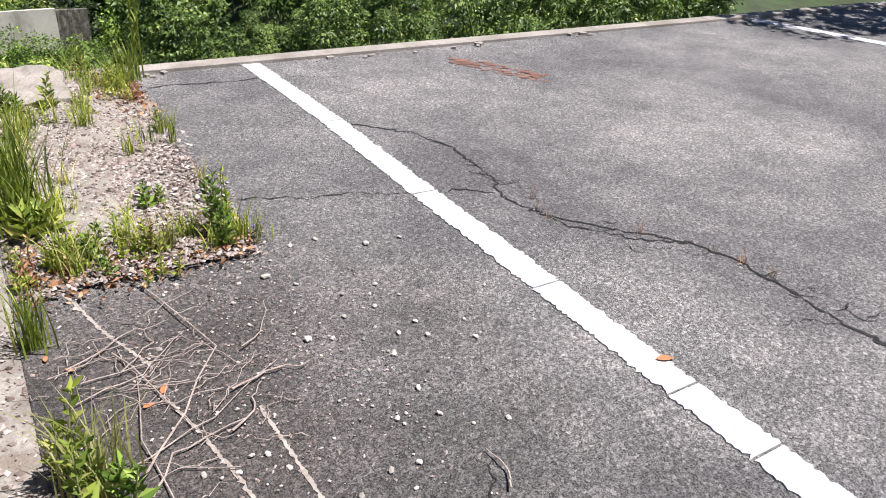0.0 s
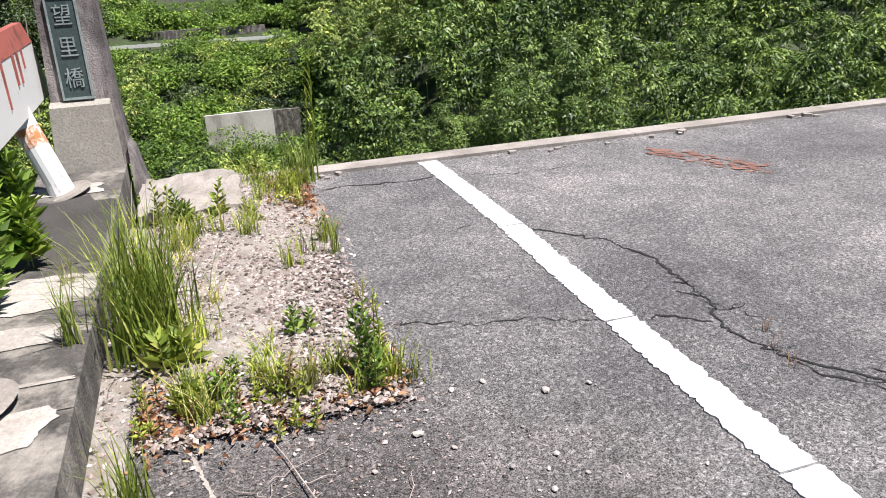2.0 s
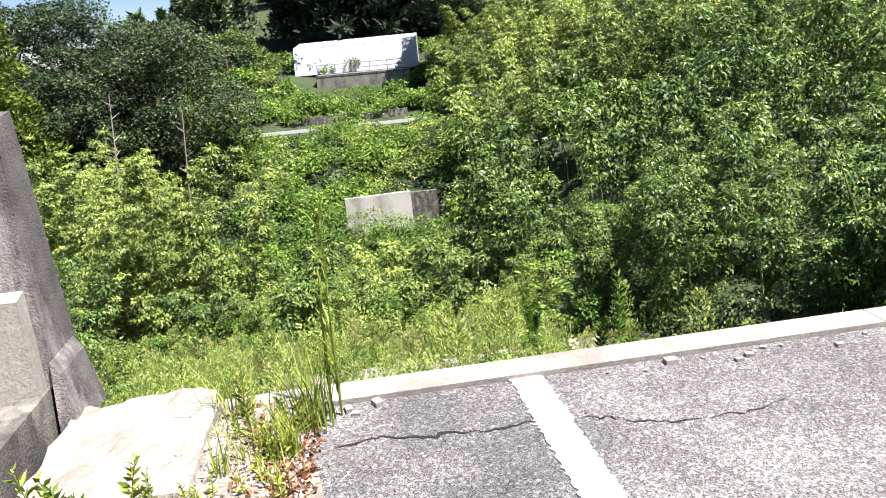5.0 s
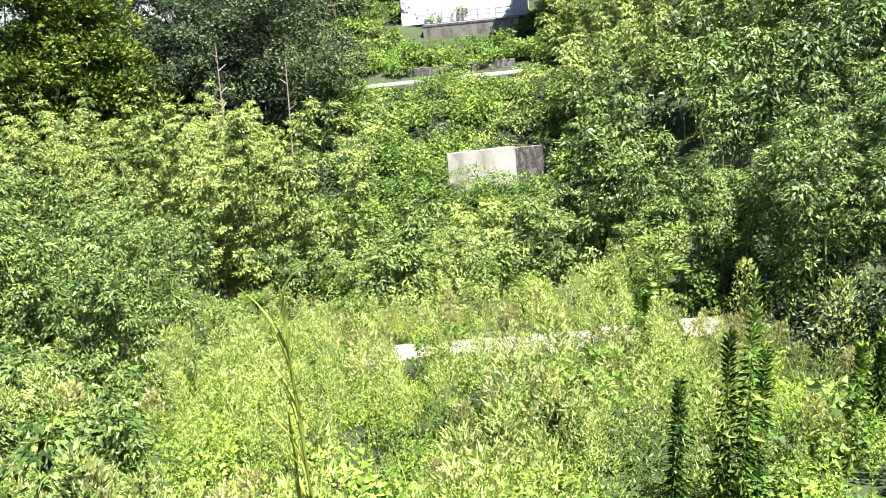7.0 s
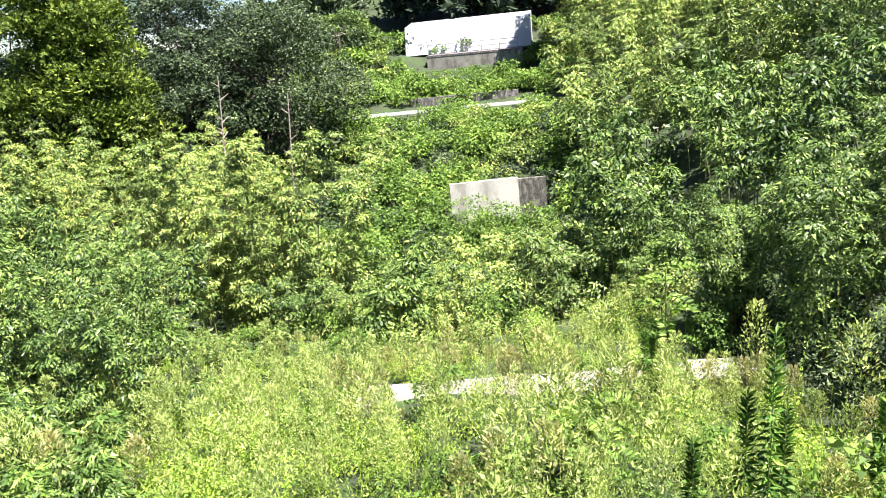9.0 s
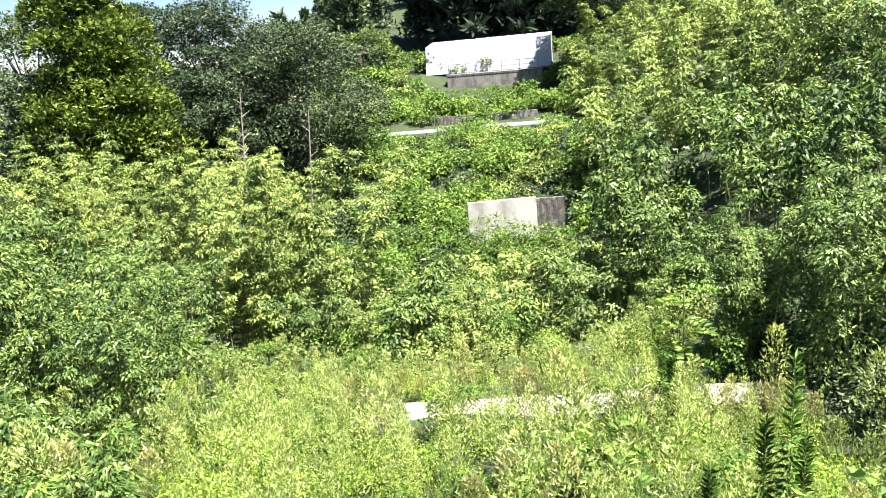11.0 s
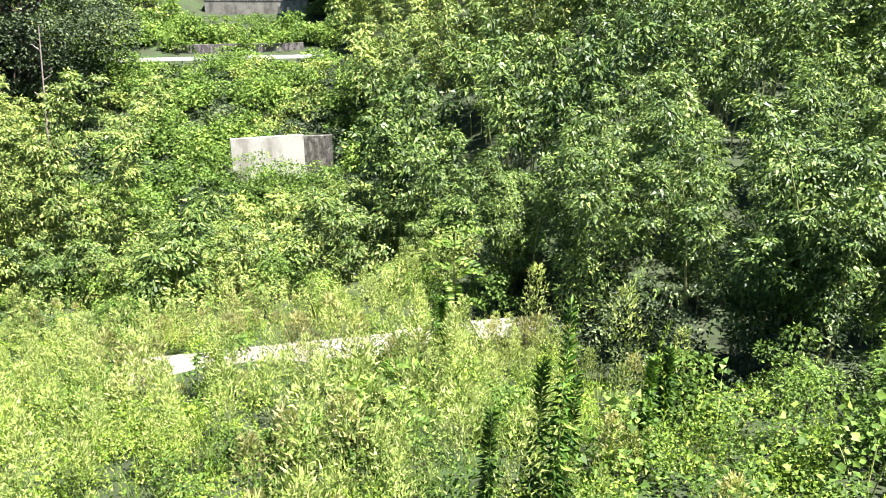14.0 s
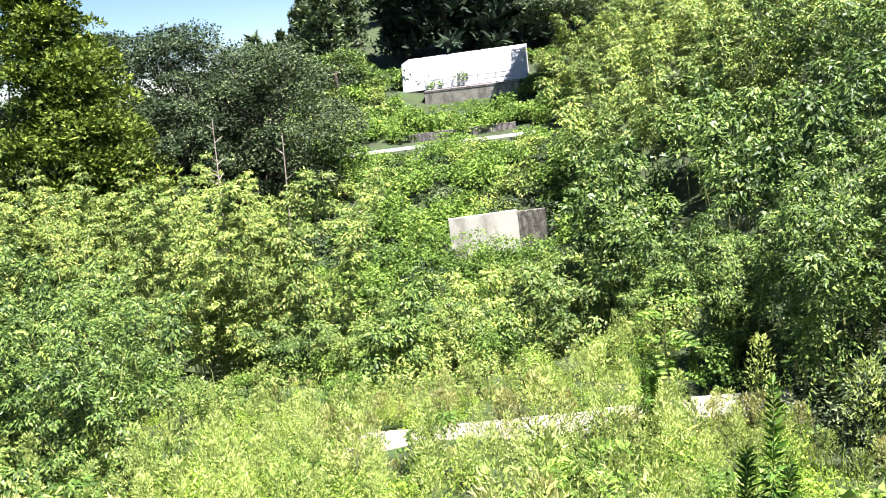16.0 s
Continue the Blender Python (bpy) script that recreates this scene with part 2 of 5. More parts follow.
def tube(path, radii, sides=6):
    """Vertices and faces of a tapered tube along a path."""
    path = np.asarray(path, float)
    n = len(path)
    d = np.gradient(path, axis=0)
    d /= np.linalg.norm(d, axis=1)[:, None] + 1e-9
    ref = np.where(np.abs(d[:, 2:3]) > 0.9, np.array([[1.0, 0, 0]]), np.array([[0, 0, 1.0]]))
    u = np.cross(d, ref)
    u /= np.linalg.norm(u, axis=1)[:, None] + 1e-9
    v = np.cross(d, u)
    a = np.linspace(0, 2 * np.pi, sides, endpoint=False)
    ring = path[:, None] + (u[:, None] * np.cos(a)[None, :, None] + v[:, None] * np.sin(a)[None, :, None]) * np.asarray(radii, float)[:, None, None]
    faces = [(i * sides + j, i * sides + (j + 1) % sides, (i + 1) * sides + (j + 1) % sides, (i + 1) * sides + j) for i in range(n - 1) for j in range(sides)]
    faces += [tuple(range(sides))[::-1], tuple((n - 1) * sides + j for j in range(sides))]
    return ring.reshape(-1, 3), faces


def joined(pieces):
    verts, faces, k = [], [], 0
    for v, f in pieces:
        verts.append(np.asarray(v))
        faces += [tuple(i + k for i in q) for q in f]
        k += len(v)
    return np.concatenate(verts), faces


def leaf_verts(base, way, length, width, rng, fold=0.25, wide_at=0.45):
    """Four corners for each of many folded leaves: base, side, tip, side."""
    n = len(base)
    way = way / (np.linalg.norm(way, axis=1)[:, None] + 1e-9)
    side = np.cross(way, rng.normal(size=(n, 3)))
    flat = np.cross(way, np.array([[0, 0, 1.0]]))
    side = 0.55 * side / (np.linalg.norm(side, axis=1)[:, None] + 1e-9) + 0.6 * flat
    side /= np.linalg.norm(side, axis=1)[:, None] + 1e-9
    up = np.cross(side, way)
    length, width = np.broadcast_to(length, n)[:, None], np.broadcast_to(width, n)[:, None]
    mid = base + way * length * wide_at
    q = np.stack([base, mid + side * width / 2 + up * width * fold, base + way * length - up * length * 0.06, mid - side * width / 2 + up * width * fold], 1)
    return q.reshape(-1, 3)


def leaf_mesh(name, verts, material, corners=4):
    """Leaves of four corners each, as two triangles along the midrib, or of three."""
    n = len(verts) // corners
    pattern = [[0, 1, 2, 0, 2, 3]] if corners == 4 else [[0, 1, 2]]
    me = bpy.data.meshes.new(name)
    me.vertices.add(corners * n)
    me.vertices.foreach_set("co", np.ascontiguousarray(verts, dtype=np.float32).ravel())
    loops = (np.arange(n, dtype=np.int32)[:, None] * corners + np.array(pattern, dtype=np.int32)).ravel()
    me.loops.add(len(loops))
    me.loops.foreach_set("vertex_index", loops)
    me.polygons.add(len(loops) // 3)
    me.polygons.foreach_set("loop_start", np.arange(0, len(loops), 3, dtype=np.int32))
    me.update(calc_edges=True)
    me.materials.append(material)
    return me


def slim_leaves(base, way, length, width, rng):
    """Three corners for each of many slim leaves seen from afar."""
    return leaf_verts(base, way, length, width, rng, 0.0, 0.16).reshape(-1, 4, 3)[:, 1:].reshape(-1, 3)


def unit(rng, n):
    v = rng.normal(size=(n, 3))
    return v / np.linalg.norm(v, axis=1)[:, None]


def facing_leaves(base, way, face, length, width):
    """Three corners for each of many leaves whose blades face a given direction."""
    n = len(base)
    way = way / (np.linalg.norm(way, axis=1)[:, None] + 1e-9)
    side = np.cross(way, face)
    side /= np.linalg.norm(side, axis=1)[:, None] + 1e-9
    length, width = np.broadcast_to(length, n)[:, None], np.broadcast_to(width, n)[:, None]
    mid = base + way * length * 0.3
    return np.stack([mid + side * width / 2, base + way * length, mid - side * width / 2], 1).reshape(-1, 3)


def pads(rng, centres, radii, per, size, slim, droop=0.5, flat=0.6, loose=0.4):
    """Domed cushions of foliage: leaves lie on each dome, face outwards and hang over its rim."""
    centres, radii = np.asarray(centres, float), np.asarray(radii, float)
    m = len(centres)
    u = unit(rng, m * per)
    u[:, 2] = np.where(u[:, 2] < -0.3, -u[:, 2], u[:, 2])
    r = np.repeat(radii, per)[:, None]
    base = np.repeat(centres, per, axis=0) + u * r * rng.uniform(0.72, 1.06, (m * per, 1)) * (1, 1, flat)
    face = u * (1, 1, 1 / flat) + rng.normal(0, loose, u.shape)
    way = u * (1, 1, 0.2) + (0, 0, -droop) + rng.normal(0, 0.45, u.shape)
    l = size * rng.uniform(0.6, 1.3, m * per)
    return facing_leaves(base, way, face, l, l * slim)


# ---- ground ----
def smooth(a, b, x):
    t = np.clip((np.asarray(x, float) - a) / (b - a), 0, 1)
    return t * t * (3 - 2 * t)


PROFILE_Y = (5.8, 6.4, 8, 12, 17, 22, 30, 38, 46, 55, 60, 72, 77, 94.5, 98, 105, 140, 200, 300, 600)
PROFILE_Z = (-0.8, -2.2, -3.8, -5.4, -6.9, -8.2, -9.6, -13.5, -14.6, -12.6, -11.4, -7.6, -6.5, -4.4, -2.8, -1.5, 6, 20, 32, 38)


def ground_height(x, y):
    x, y = np.asarray(x, float), np.asarray(y, float)
    z = np.interp(y, PROFILE_Y, PROFILE_Z)
    az = x / np.maximum(y, 8)
    hill = smooth(0.10, 0.6, az) * smooth(18, 50, y) * 11
    left = smooth(0.2, 0.7, -az) * smooth(15, 50, y) * 3.0
    dip = -smooth(0.1, 0.29, -az) * smooth(85, 170, y) * 40 - smooth(0.3, 0.6, -az) * smooth(110, 240, y) * 14
    z = z + hill + left + dip
    z += 0.35 * np.sin(x * 0.41 + 1.3) * np.sin(y * 0.37) * smooth(8, 16, y)
    near = np.where((y < 5.85) & (x > -1.15), -0.42, np.where(y < 5.85, -1.6 - 0.4 * smooth(-1.2, -4, x), z))
    back = smooth(-30, -90, y) * 14
    return np.where(y < 5.85, near + back, z)


def build_ground():
    xs = np.unique(np.concatenate([np.linspace(-600, -60, 28), np.linspace(-60, 60, 121), np.linspace(60, 600, 28), [-1.16, -1.14]]))
    ys = np.unique(np.concatenate([np.linspace(-600, -20, 28), np.linspace(-20, 5, 16), [5.8, 5.84, 5.86, 6.0, 6.2, 6.4], np.linspace(7, 110, 104), np.linspace(110, 620, 40)]))
    gx, gy = np.meshgrid(xs, ys)
    verts = np.stack([gx, gy, ground_height(gx, gy)], -1).reshape(-1, 3)
    w = len(xs)
    faces = [(j * w + i, j * w + i + 1, (j + 1) * w + i + 1, (j + 1) * w + i) for j in range(len(ys) - 1) for i in range(w - 1)]
    tagged(new("ground", mesh_from("ground", verts.tolist(), faces, SOIL)), "weedy brown soil falling into a green valley", "ground", kind="structure")


build_ground()

def rough_block(name, material, size, seed, cuts=7, amount=0.03):
    rng = np.random.default_rng(seed)
    bm = bmesh.new()
    bmesh.ops.create_cube(bm, size=1)
    bmesh.ops.subdivide_edges(bm, edges=bm.edges[:], cuts=cuts, use_grid_fill=True)
    for v in bm.verts:
        w = Vector((v.co.x * size[0], v.co.y * size[1], v.co.z * size[2]))
        k = noise.noise(w * 5 + Vector((seed, 0, 0))) * amount + noise.noise(w * 17) * amount * 0.35
        r = 1 - 0.06 * max(0, abs(v.co.x) + abs(v.co.y) - 0.75)
        v.co = Vector((w.x * r, w.y * r, w.z)) + v.normal * k
    me = bpy.data.meshes.new(name)
    bm.to_mesh(me)
    bm.free()
    me.materials.append(material)
    return me


# ---- road, kerb, parapet ----
ROAD_END = 5.69
tagged(new("road", slab("road", ASPHALT, -0.07, 40, -30, ROAD_END, -0.4, 0.0, 0)), "worn grey asphalt with fine cracks", "road", kind="structure")
tagged(new("gutter", slab("gutter", GRAVEL_BED, -0.19, -0.0705, -30, 5.1, -0.4, -0.006, 0.004)), "narrow pale concrete gutter beside the parapet", "gutter", kind="structure")


def build_kerb():
    kerb = thing("kerb", "pale concrete kerb along the end of the asphalt", "kerb", kind="structure")
    x = 0.5
    rng = random.Random(4)
    while x < 40:
        w = 3.6 if x > 0.6 else 3.1
        part("kerb_stone", slab("kerb_stone", KERB, x, x + w - 0.006, ROAD_END + 0.003, 5.86, -1.2, 0.022 + rng.uniform(0, 0.006), 0.012), kerb)
        x += w


build_kerb()
KERB_CHIPS = random.Random(12)
for i in range(26):
    w = KERB_CHIPS.uniform(0.02, 0.07)
    chip = tagged(new("concrete_chip", rough_block("concrete_chip", KERB, (w, w * 0.7, w * 0.4), i, 2, 0.004)), "pale concrete chip lying by the kerb", "concrete chip", "kerb chips")
    chip.matrix_world = pose(KERB_CHIPS.uniform(0.95, 5.5), ROAD_END - KERB_CHIPS.uniform(0.02, 0.14), w * 0.18, 0, 0, KERB_CHIPS.uniform(0, 360))


def jagged_band(name, material, points, half, z, step=0.03, rough=0.006, seed=1, thick=0.0):
    """A band with ragged edges along points on the ground."""
    rng = np.random.default_rng(seed)
    p = np.asarray(points, float)
    s = np.concatenate([[0], np.cumsum(np.linalg.norm(np.diff(p, axis=0), axis=1))])
    n = max(4, int(s[-1] / step))
    t = np.linspace(0, s[-1], n)
    c = np.stack([np.interp(t, s, p[:, 0]), np.interp(t, s, p[:, 1])], 1)
    d = np.gradient(c, axis=0)
    d /= np.linalg.norm(d, axis=1)[:, None]
    side = np.stack([d[:, 1], -d[:, 0]], 1)
    h = np.interp(t, s, half) if np.ndim(half) else np.full(n, half)
    l, r = c - side * (h + rng.normal(0, rough, n))[:, None], c + side * (h + rng.normal(0, rough, n))[:, None]
    z_all = np.full(n, z)
    verts = [(*a, b) for a, b in zip(l, z_all)] + [(*a, b) for a, b in zip(r, z_all)]
    faces = [(i, n + i, n + i + 1, i + 1) for i in range(n - 1)]
    if thick:
        verts += [(a, b, z - thick) for a, b, _ in verts]
        m = 2 * n
        faces += [(i, i + 1, m + i + 1, m + i) for i in range(n - 1)] + [(n + i + 1, n + i, m + n + i, m + n + i + 1) for i in range(n - 1)]
        faces += [(n, 0, m, m + n), (n - 1, 2 * n - 1, m + 2 * n - 1, m + n - 1)]
    return mesh_from(name, verts, faces, material)


def wander(points, amount, seed, step=0.05):
    rng = np.random.default_rng(seed)
    p = np.asarray(points, float)
    s = np.concatenate([[0], np.cumsum(np.linalg.norm(np.diff(p, axis=0), axis=1))])
    n = int(s[-1] / step) + 2
    t = np.linspace(0, s[-1], n)
    c = np.stack([np.interp(t, s, p[:, 0]), np.interp(t, s, p[:, 1])], 1)
    return c + rng.normal(0, amount, c.shape)


# the paint lies in lengths with hairline breaks between them
LINE_CUTS = (-6.0, -2.2, 0.2, 0.9, 1.25, 2.02, 3.05, 4.25, 5.72)
line = thing("road_marking", "white painted line with cracked ragged edges", "road marking", kind="structure")
for i, (a, b) in enumerate(zip(LINE_CUTS, LINE_CUTS[1:])):
    part("paint_strip", jagged_band("paint_strip", PAINT, [(1.878 if a < 4 else 1.895, a + 0.005), (1.878 if a < 3 else (1.895 if a < 4 else 1.852), b - 0.005)], 0.073, 0.006, 0.014, 0.0055, 10 + i, 0.008), line)
line2 = thing("road_marking", "white painted line across the far asphalt", "road marking", kind="structure")
part("paint_strip", jagged_band("paint_strip", PAINT, [(11.9, -6.7), (7.86, 5.66)], 0.09, 0.005, 0.03, 0.004, 31, 0.006), line2)


def crack(points, width, seed, amount=0.011):
    width *= 1.35
    p = wander(points, amount, seed, 0.028)
    rng = np.random.default_rng(seed)
    half = np.abs(rng.normal(width * 0.45, width * 0.75, len(p))) + 0.0006
    s_half = np.convolve(half, np.ones(3) / 3, "same")
    s_half[0] = s_half[-1] = 0.001
    me = jagged_band("crack", CRACK, p, s_half, 0.0035, 0.012, 0.0012, seed)
    tagged(new("pavement_crack", me), "dark branching crack in the asphalt", "crack", kind="structure")


crack([(1.97, 4.17), (2.27, 3.87), (2.37, 3.54), (2.33, 3.07), (2.23, 2.83), (2.3, 2.57), (2.51, 2.3), (2.75, 2.04), (2.83, 1.83), (2.83, 1.5), (2.81, 1.24), (2.82, 1.06), (2.9, 0.5), (2.85, -0.5)], 0.006, 1)
crack([(1.97, 3.03), (2.1, 3.0), (2.22, 2.88)], 0.004, 2)
crack([(2.3, 2.6), (2.34, 2.4), (2.46, 2.27), (2.62, 2.1), (2.75, 2.03)], 0.004, 3)
crack([(1.0, 5.34), (1.2, 5.36), (1.38, 5.33), (1.6, 5.3), (1.8, 5.31)], 0.005, 4)
crack([(1.97, 5.3), (2.3, 5.16), (2.6, 5.16), (2.8, 5.2)], 0.003, 5)
crack([(1.0, 3.36), (1.3, 3.24), (1.5, 3.21), (1.8, 3.07)], 0.002, 6)
crack([(2.55, 1.35), (2.7, 1.32), (2.8, 1.24)], 0.003, 7)
crack([(1.55, 4.3), (1.72, 4.35)], 0.002, 8)
crack([(0.9, 1.1), (1.02, 1.16), (1.08, 1.28)], 0.003, 9)

# hairline offshoots beside the long crack
_h = random.Random(77)
for i in range(46):
    t_ = _h.random()
    x, y = 2.27 + 0.6 * smooth(0.15, 0.8, t_), 3.3 - 2.4 * t_
    x, y = x + _h.gauss(0, 0.05), y + _h.gauss(0, 0.05)
    a, l = _h.uniform(-1.9, -0.3), _h.uniform(0.02, 0.09)
    crack([(x, y), (x + l * math.cos(a), y + l * math.sin(a)), (x + 1.7 * l * math.cos(a + 0.5), y + 1.7 * l * math.sin(a + 0.5))], 0.0016, 300 + i, 0.006)

# rusty scrape, made of ragged tongues
scrape = thing("rust_stain", "reddish brown rust scrape on the asphalt", "stain", kind="structure")
_r = random.Random(8)
for i in range(85):
    a = _r.random()
    cx, cy = 3.46 + 0.42 * a + _r.gauss(0, 0.055), 5.3 - 0.7 * a + _r.gauss(0, 0.075)
    dx, dy = _r.uniform(0.01, 0.05), _r.uniform(-0.04, 0.0)
    part("scrape", jagged_band("scrape", RUST, [(cx - dx, cy - dy), (cx, cy), (cx + dx, cy + dy)], [0.004, _r.uniform(0.006, 0.024), 0.004], 0.002 + 0.00008 * i, 0.009, 0.006, 40 + i), scrape)
for i, pts in enumerate(([(0.02, 3.05), (0.08, 2.93), (0.21, 2.46), (0.3, 2.2)], [(0.56, 1.85), (0.56, 1.65), (0.58, 1.4), (0.62, 1.1)], [(0.3, 2.05), (0.36, 1.8), (0.42, 1.51), (0.43, 1.1)])):
    part("sediment_streak", jagged_band("sediment_streak", PALE, wander(pts, 0.004, 60 + i, 0.3), 0.006, 0.003, 0.01, 0.003, 70 + i), tagged(new("sediment"), "pale washed sediment streak on dark asphalt", "sediment", kind="structure"))


def build_parapet():
    wall = thing("parapet", "weathered low concrete bridge parapet, stained", "parapet", kind="structure")
    cuts = [-8, -4.5, -1.2, 1.4, 2.86, 5.98]
    for a, b in zip(cuts, cuts[1:]):
        part("parapet_block", slab("parapet_block", PARAPET, -0.72, -0.19, a + 0.004, b - 0.004, -1.6, 0.2, 0.018), wall)


build_parapet()


def ragged_patch(name, material, cx, cy, wx, wy, z, seed, label, category):
    """A flat patch with an uneven outline."""
    n = 48
    verts = [(cx, cy, z)]
    for i in range(n):
        a = 2 * math.pi * i / n
        c, d = math.cos(a), math.sin(a)
        box = 1 / max(abs(c), abs(d)) ** 0.75
        k = box * (1 + 0.3 * noise.noise(Vector((c * 1.6, d * 1.6, seed * 2.7))) + 0.12 * noise.noise(Vector((c * 6, d * 6, seed))))
        verts.append((min(max(cx + wx * c * k, -0.7), -0.205), cy + wy * d * k, z))
    faces = [(0, 1 + i, 1 + (i + 1) % n) for i in range(n)]
    tagged(new(name, mesh_from(name, verts, faces, material)), label, category, kind="structure")


DARK_CONCRETE = stone_like("dark_parapet_concrete", (0.0333, 0.0296, 0.0266), (0.074, 0.0666, 0.0592), 3.0, 120, 0.9, 0.7)
MORTAR = stone_like("pale_mortar", (0.311, 0.281, 0.244), (0.488, 0.451, 0.407), 5.0, 90, 0.9, 0.6, (0.178, 0.155, 0.133), 0.5)
# near-black ragged patch on the parapet top in front of the pillar
ragged_patch("dark_patch", DARK_CONCRETE, -0.43, 4.68, 0.24, 0.5, 0.2035, 1, "dark patch on the parapet top", "stain")
ragged_patch("mortar_patch", MORTAR, -0.42, 3.82, 0.25, 0.17, 0.2045, 2, "pale worn mortar patch on the parapet", "mortar")
ragged_patch("mortar_patch", MORTAR, -0.43, 3.42, 0.13, 0.08, 0.2045, 3, "pale worn mortar patch on the parapet", "mortar")
ragged_patch("mortar_patch", MORTAR, -0.42, 2.78, 0.16, 0.12, 0.2045, 4, "pale mortar round a rail post", "mortar")
ragged_patch("mortar_patch", MORTAR, -0.5, 5.35, 0.2, 0.1, 0.2045, 5, "pale worn mortar below the pillar", "mortar")
ragged_patch("mortar_patch", MORTAR, -0.38, 3.05, 0.18, 0.012, 0.205, 6, "pale mortar line across the parapet", "mortar")


def build_pillar():
    p = thing("bridge_pillar", "tapered stone bridge name pillar with bronze plate", "pillar", (-0.4, 5.93, 0.2))

    def shaft(bm):
        hull_of(bm, [(-0.185, -0.09, 0), (0.235, -0.09, 0), (0.235, 0.24, 0), (-0.185, 0.24, 0)], [(-0.135, 0.02, 1.13), (0.205, 0.02, 1.13), (0.205, 0.2, 1.15), (-0.135, 0.2, 1.15)])

    def plinth(bm):
        hull_of(bm, [(-0.2, -0.17, -0.02), (0.2, -0.17, -0.02), (0.2, 0.1, -0.02), (-0.2, 0.1, -0.02)], [(-0.17, -0.13, 0.41), (0.185, -0.13, 0.41), (0.185, 0.05, 0.46), (-0.17, 0.05, 0.46)])

    def foot(bm):
        hull_of(bm, [(0.235, -0.16, -0.2), (0.32, -0.16, -0.2), (0.32, 0.2, -0.2), (0.235, 0.2, -0.2)], [(0.235, -0.1, 0.12), (0.27, -0.1, 0.06), (0.27, 0.2, 0.06), (0.235, 0.2, 0.12)])

    part("shaft", bevelled("shaft", PILLAR, shaft, 0.012), p)
    part("plinth", bevelled("plinth", CONCRETE, plinth, 0.015), p)
    part("side_footing", bevelled("side_footing", PILLAR, foot, 0.008), p)
    plate = part("name_plate", slab("name_plate", PLATE, -0.095, 0.095, -0.012, 0.012, -0.3, 0.3, 0.006), p, "dark bronze name plate with raised characters")
    plate.location, plate.rotation_euler, plate.scale = (0.005, -0.022, 0.755), (radians(-5.6), 0, 0), (0.84, 1, 1)
    for x0, x1, z0, z1 in ((-0.108, 0.108, 0.3, 0.316), (-0.108, 0.108, -0.316, -0.3), (-0.108, -0.094, -0.3, 0.3), (0.094, 0.108, -0.3, 0.3)):
        part("rim", slab("rim", VERDIGRIS, x0, x1, -0.02, 0.01, z0, z1, 0.003), plate, "pale verdigris rim")
    for i, ch in enumerate("望里橋"):
        cu = bpy.data.curves.new("character", "FONT")
        cu.body, cu.size, cu.extrude, cu.align_x, cu.align_y = ch, 0.135, 0.006, "CENTER", "CENTER"
        ob = new("character", cu)
        dg = bpy.context.evaluated_depsgraph_get()
        me = bpy.data.meshes.new_from_object(ob.evaluated_get(dg))
        bpy.data.objects.remove(ob)
        me.materials.append(VERDIGRIS)
        c = part("character", me, plate, "raised character")
        c.location, c.rotation_euler = (0, -0.014, 0.19 - 0.19 * i), (radians(90), 0, 0)


build_pillar()


def build_guard_panel():
    g = thing("guard_rail", "white steel guard panel with rusted red upper edge", "guard rail", (-0.64, 0, 0.2))

    def board(bm):
        hull_of(bm, [(-0.02, -6, 0.47), (0.035, -6, 0.47), (0.035, 6.25, 0.45), (-0.02, 6.25, 0.45)], [(-0.02, -6, 0.8), (0.03, -6, 0.8), (0.03, 5.98, 0.8), (-0.02, 5.98, 0.8)])

    def cap(bm):
        hull_of(bm, [(-0.03, -6, 0.803), (0.034, -6, 0.803), (0.034, 5.975, 0.803), (-0.03, 5.975, 0.803)], [(-0.03, -6, 0.93), (0.015, -6, 0.93), (0.015, 5.87, 0.93), (-0.03, 5.87, 0.93)])

    part("board", bevelled("board", WHITE_STEEL, board, 0.012), g)
    part("cap", bevelled("cap", RED_STEEL, cap, 0.01), g, "red rusted upper edge")
    rr = random.Random(3)
    for k in range(16):
        y, h = rr.uniform(2.5, 6.0), rr.uniform(0.08, 0.24)
        part("rust_run", slab("rust_run", RED_STEEL, 0.03, 0.041, y, y + rr.uniform(0.006, 0.03), 0.79 - h, 0.8, 0.002), g, "rust run down the panel")
    for y in (-4.0, -1.7, 0.6, 2.95, 5.3):
        v, f = tube([(0.13, y, -0.01), (0.11, y + 0.02, 0.06), (-0.0, y + 0.1, 0.38), (-0.05, y + 0.14, 0.55)], [0.075, 0.07, 0.068, 0.068], 16)
        part("post", mesh_from("post", v.tolist(), f, WHITE_STEEL), g, "leaning white painted pipe")
        v, f = tube([(0.036, y + 0.074, 0.274), (0.012, y + 0.092, 0.345), (-0.0, y + 0.1, 0.38)], [0.0705, 0.0702, 0.0695], 16)
        part("rust_band", mesh_from("rust_band", v.tolist(), f, ORANGE_RUST), g, "orange rust band near the top of the post")
        v, f = tube([(0.135, y, -0.005), (0.13, y, 0.012)], [0.16, 0.15], 20)
        part("mortar_collar", mesh_from("mortar_collar", v.tolist(), f, KERB), g, "pale mortar collar")


build_guard_panel()


tagged(new("concrete_block", rough_block("concrete_block", KERB, (0.62, 0.82, 0.6), 3, 13, 0.05)), "broken pale concrete block beside the bridge pillar", "concrete block").location = (0.19, 5.5, -0.235)

# ---- gravel bed, loose stones, twigs ----
RNG = np.random.default_rng(7)


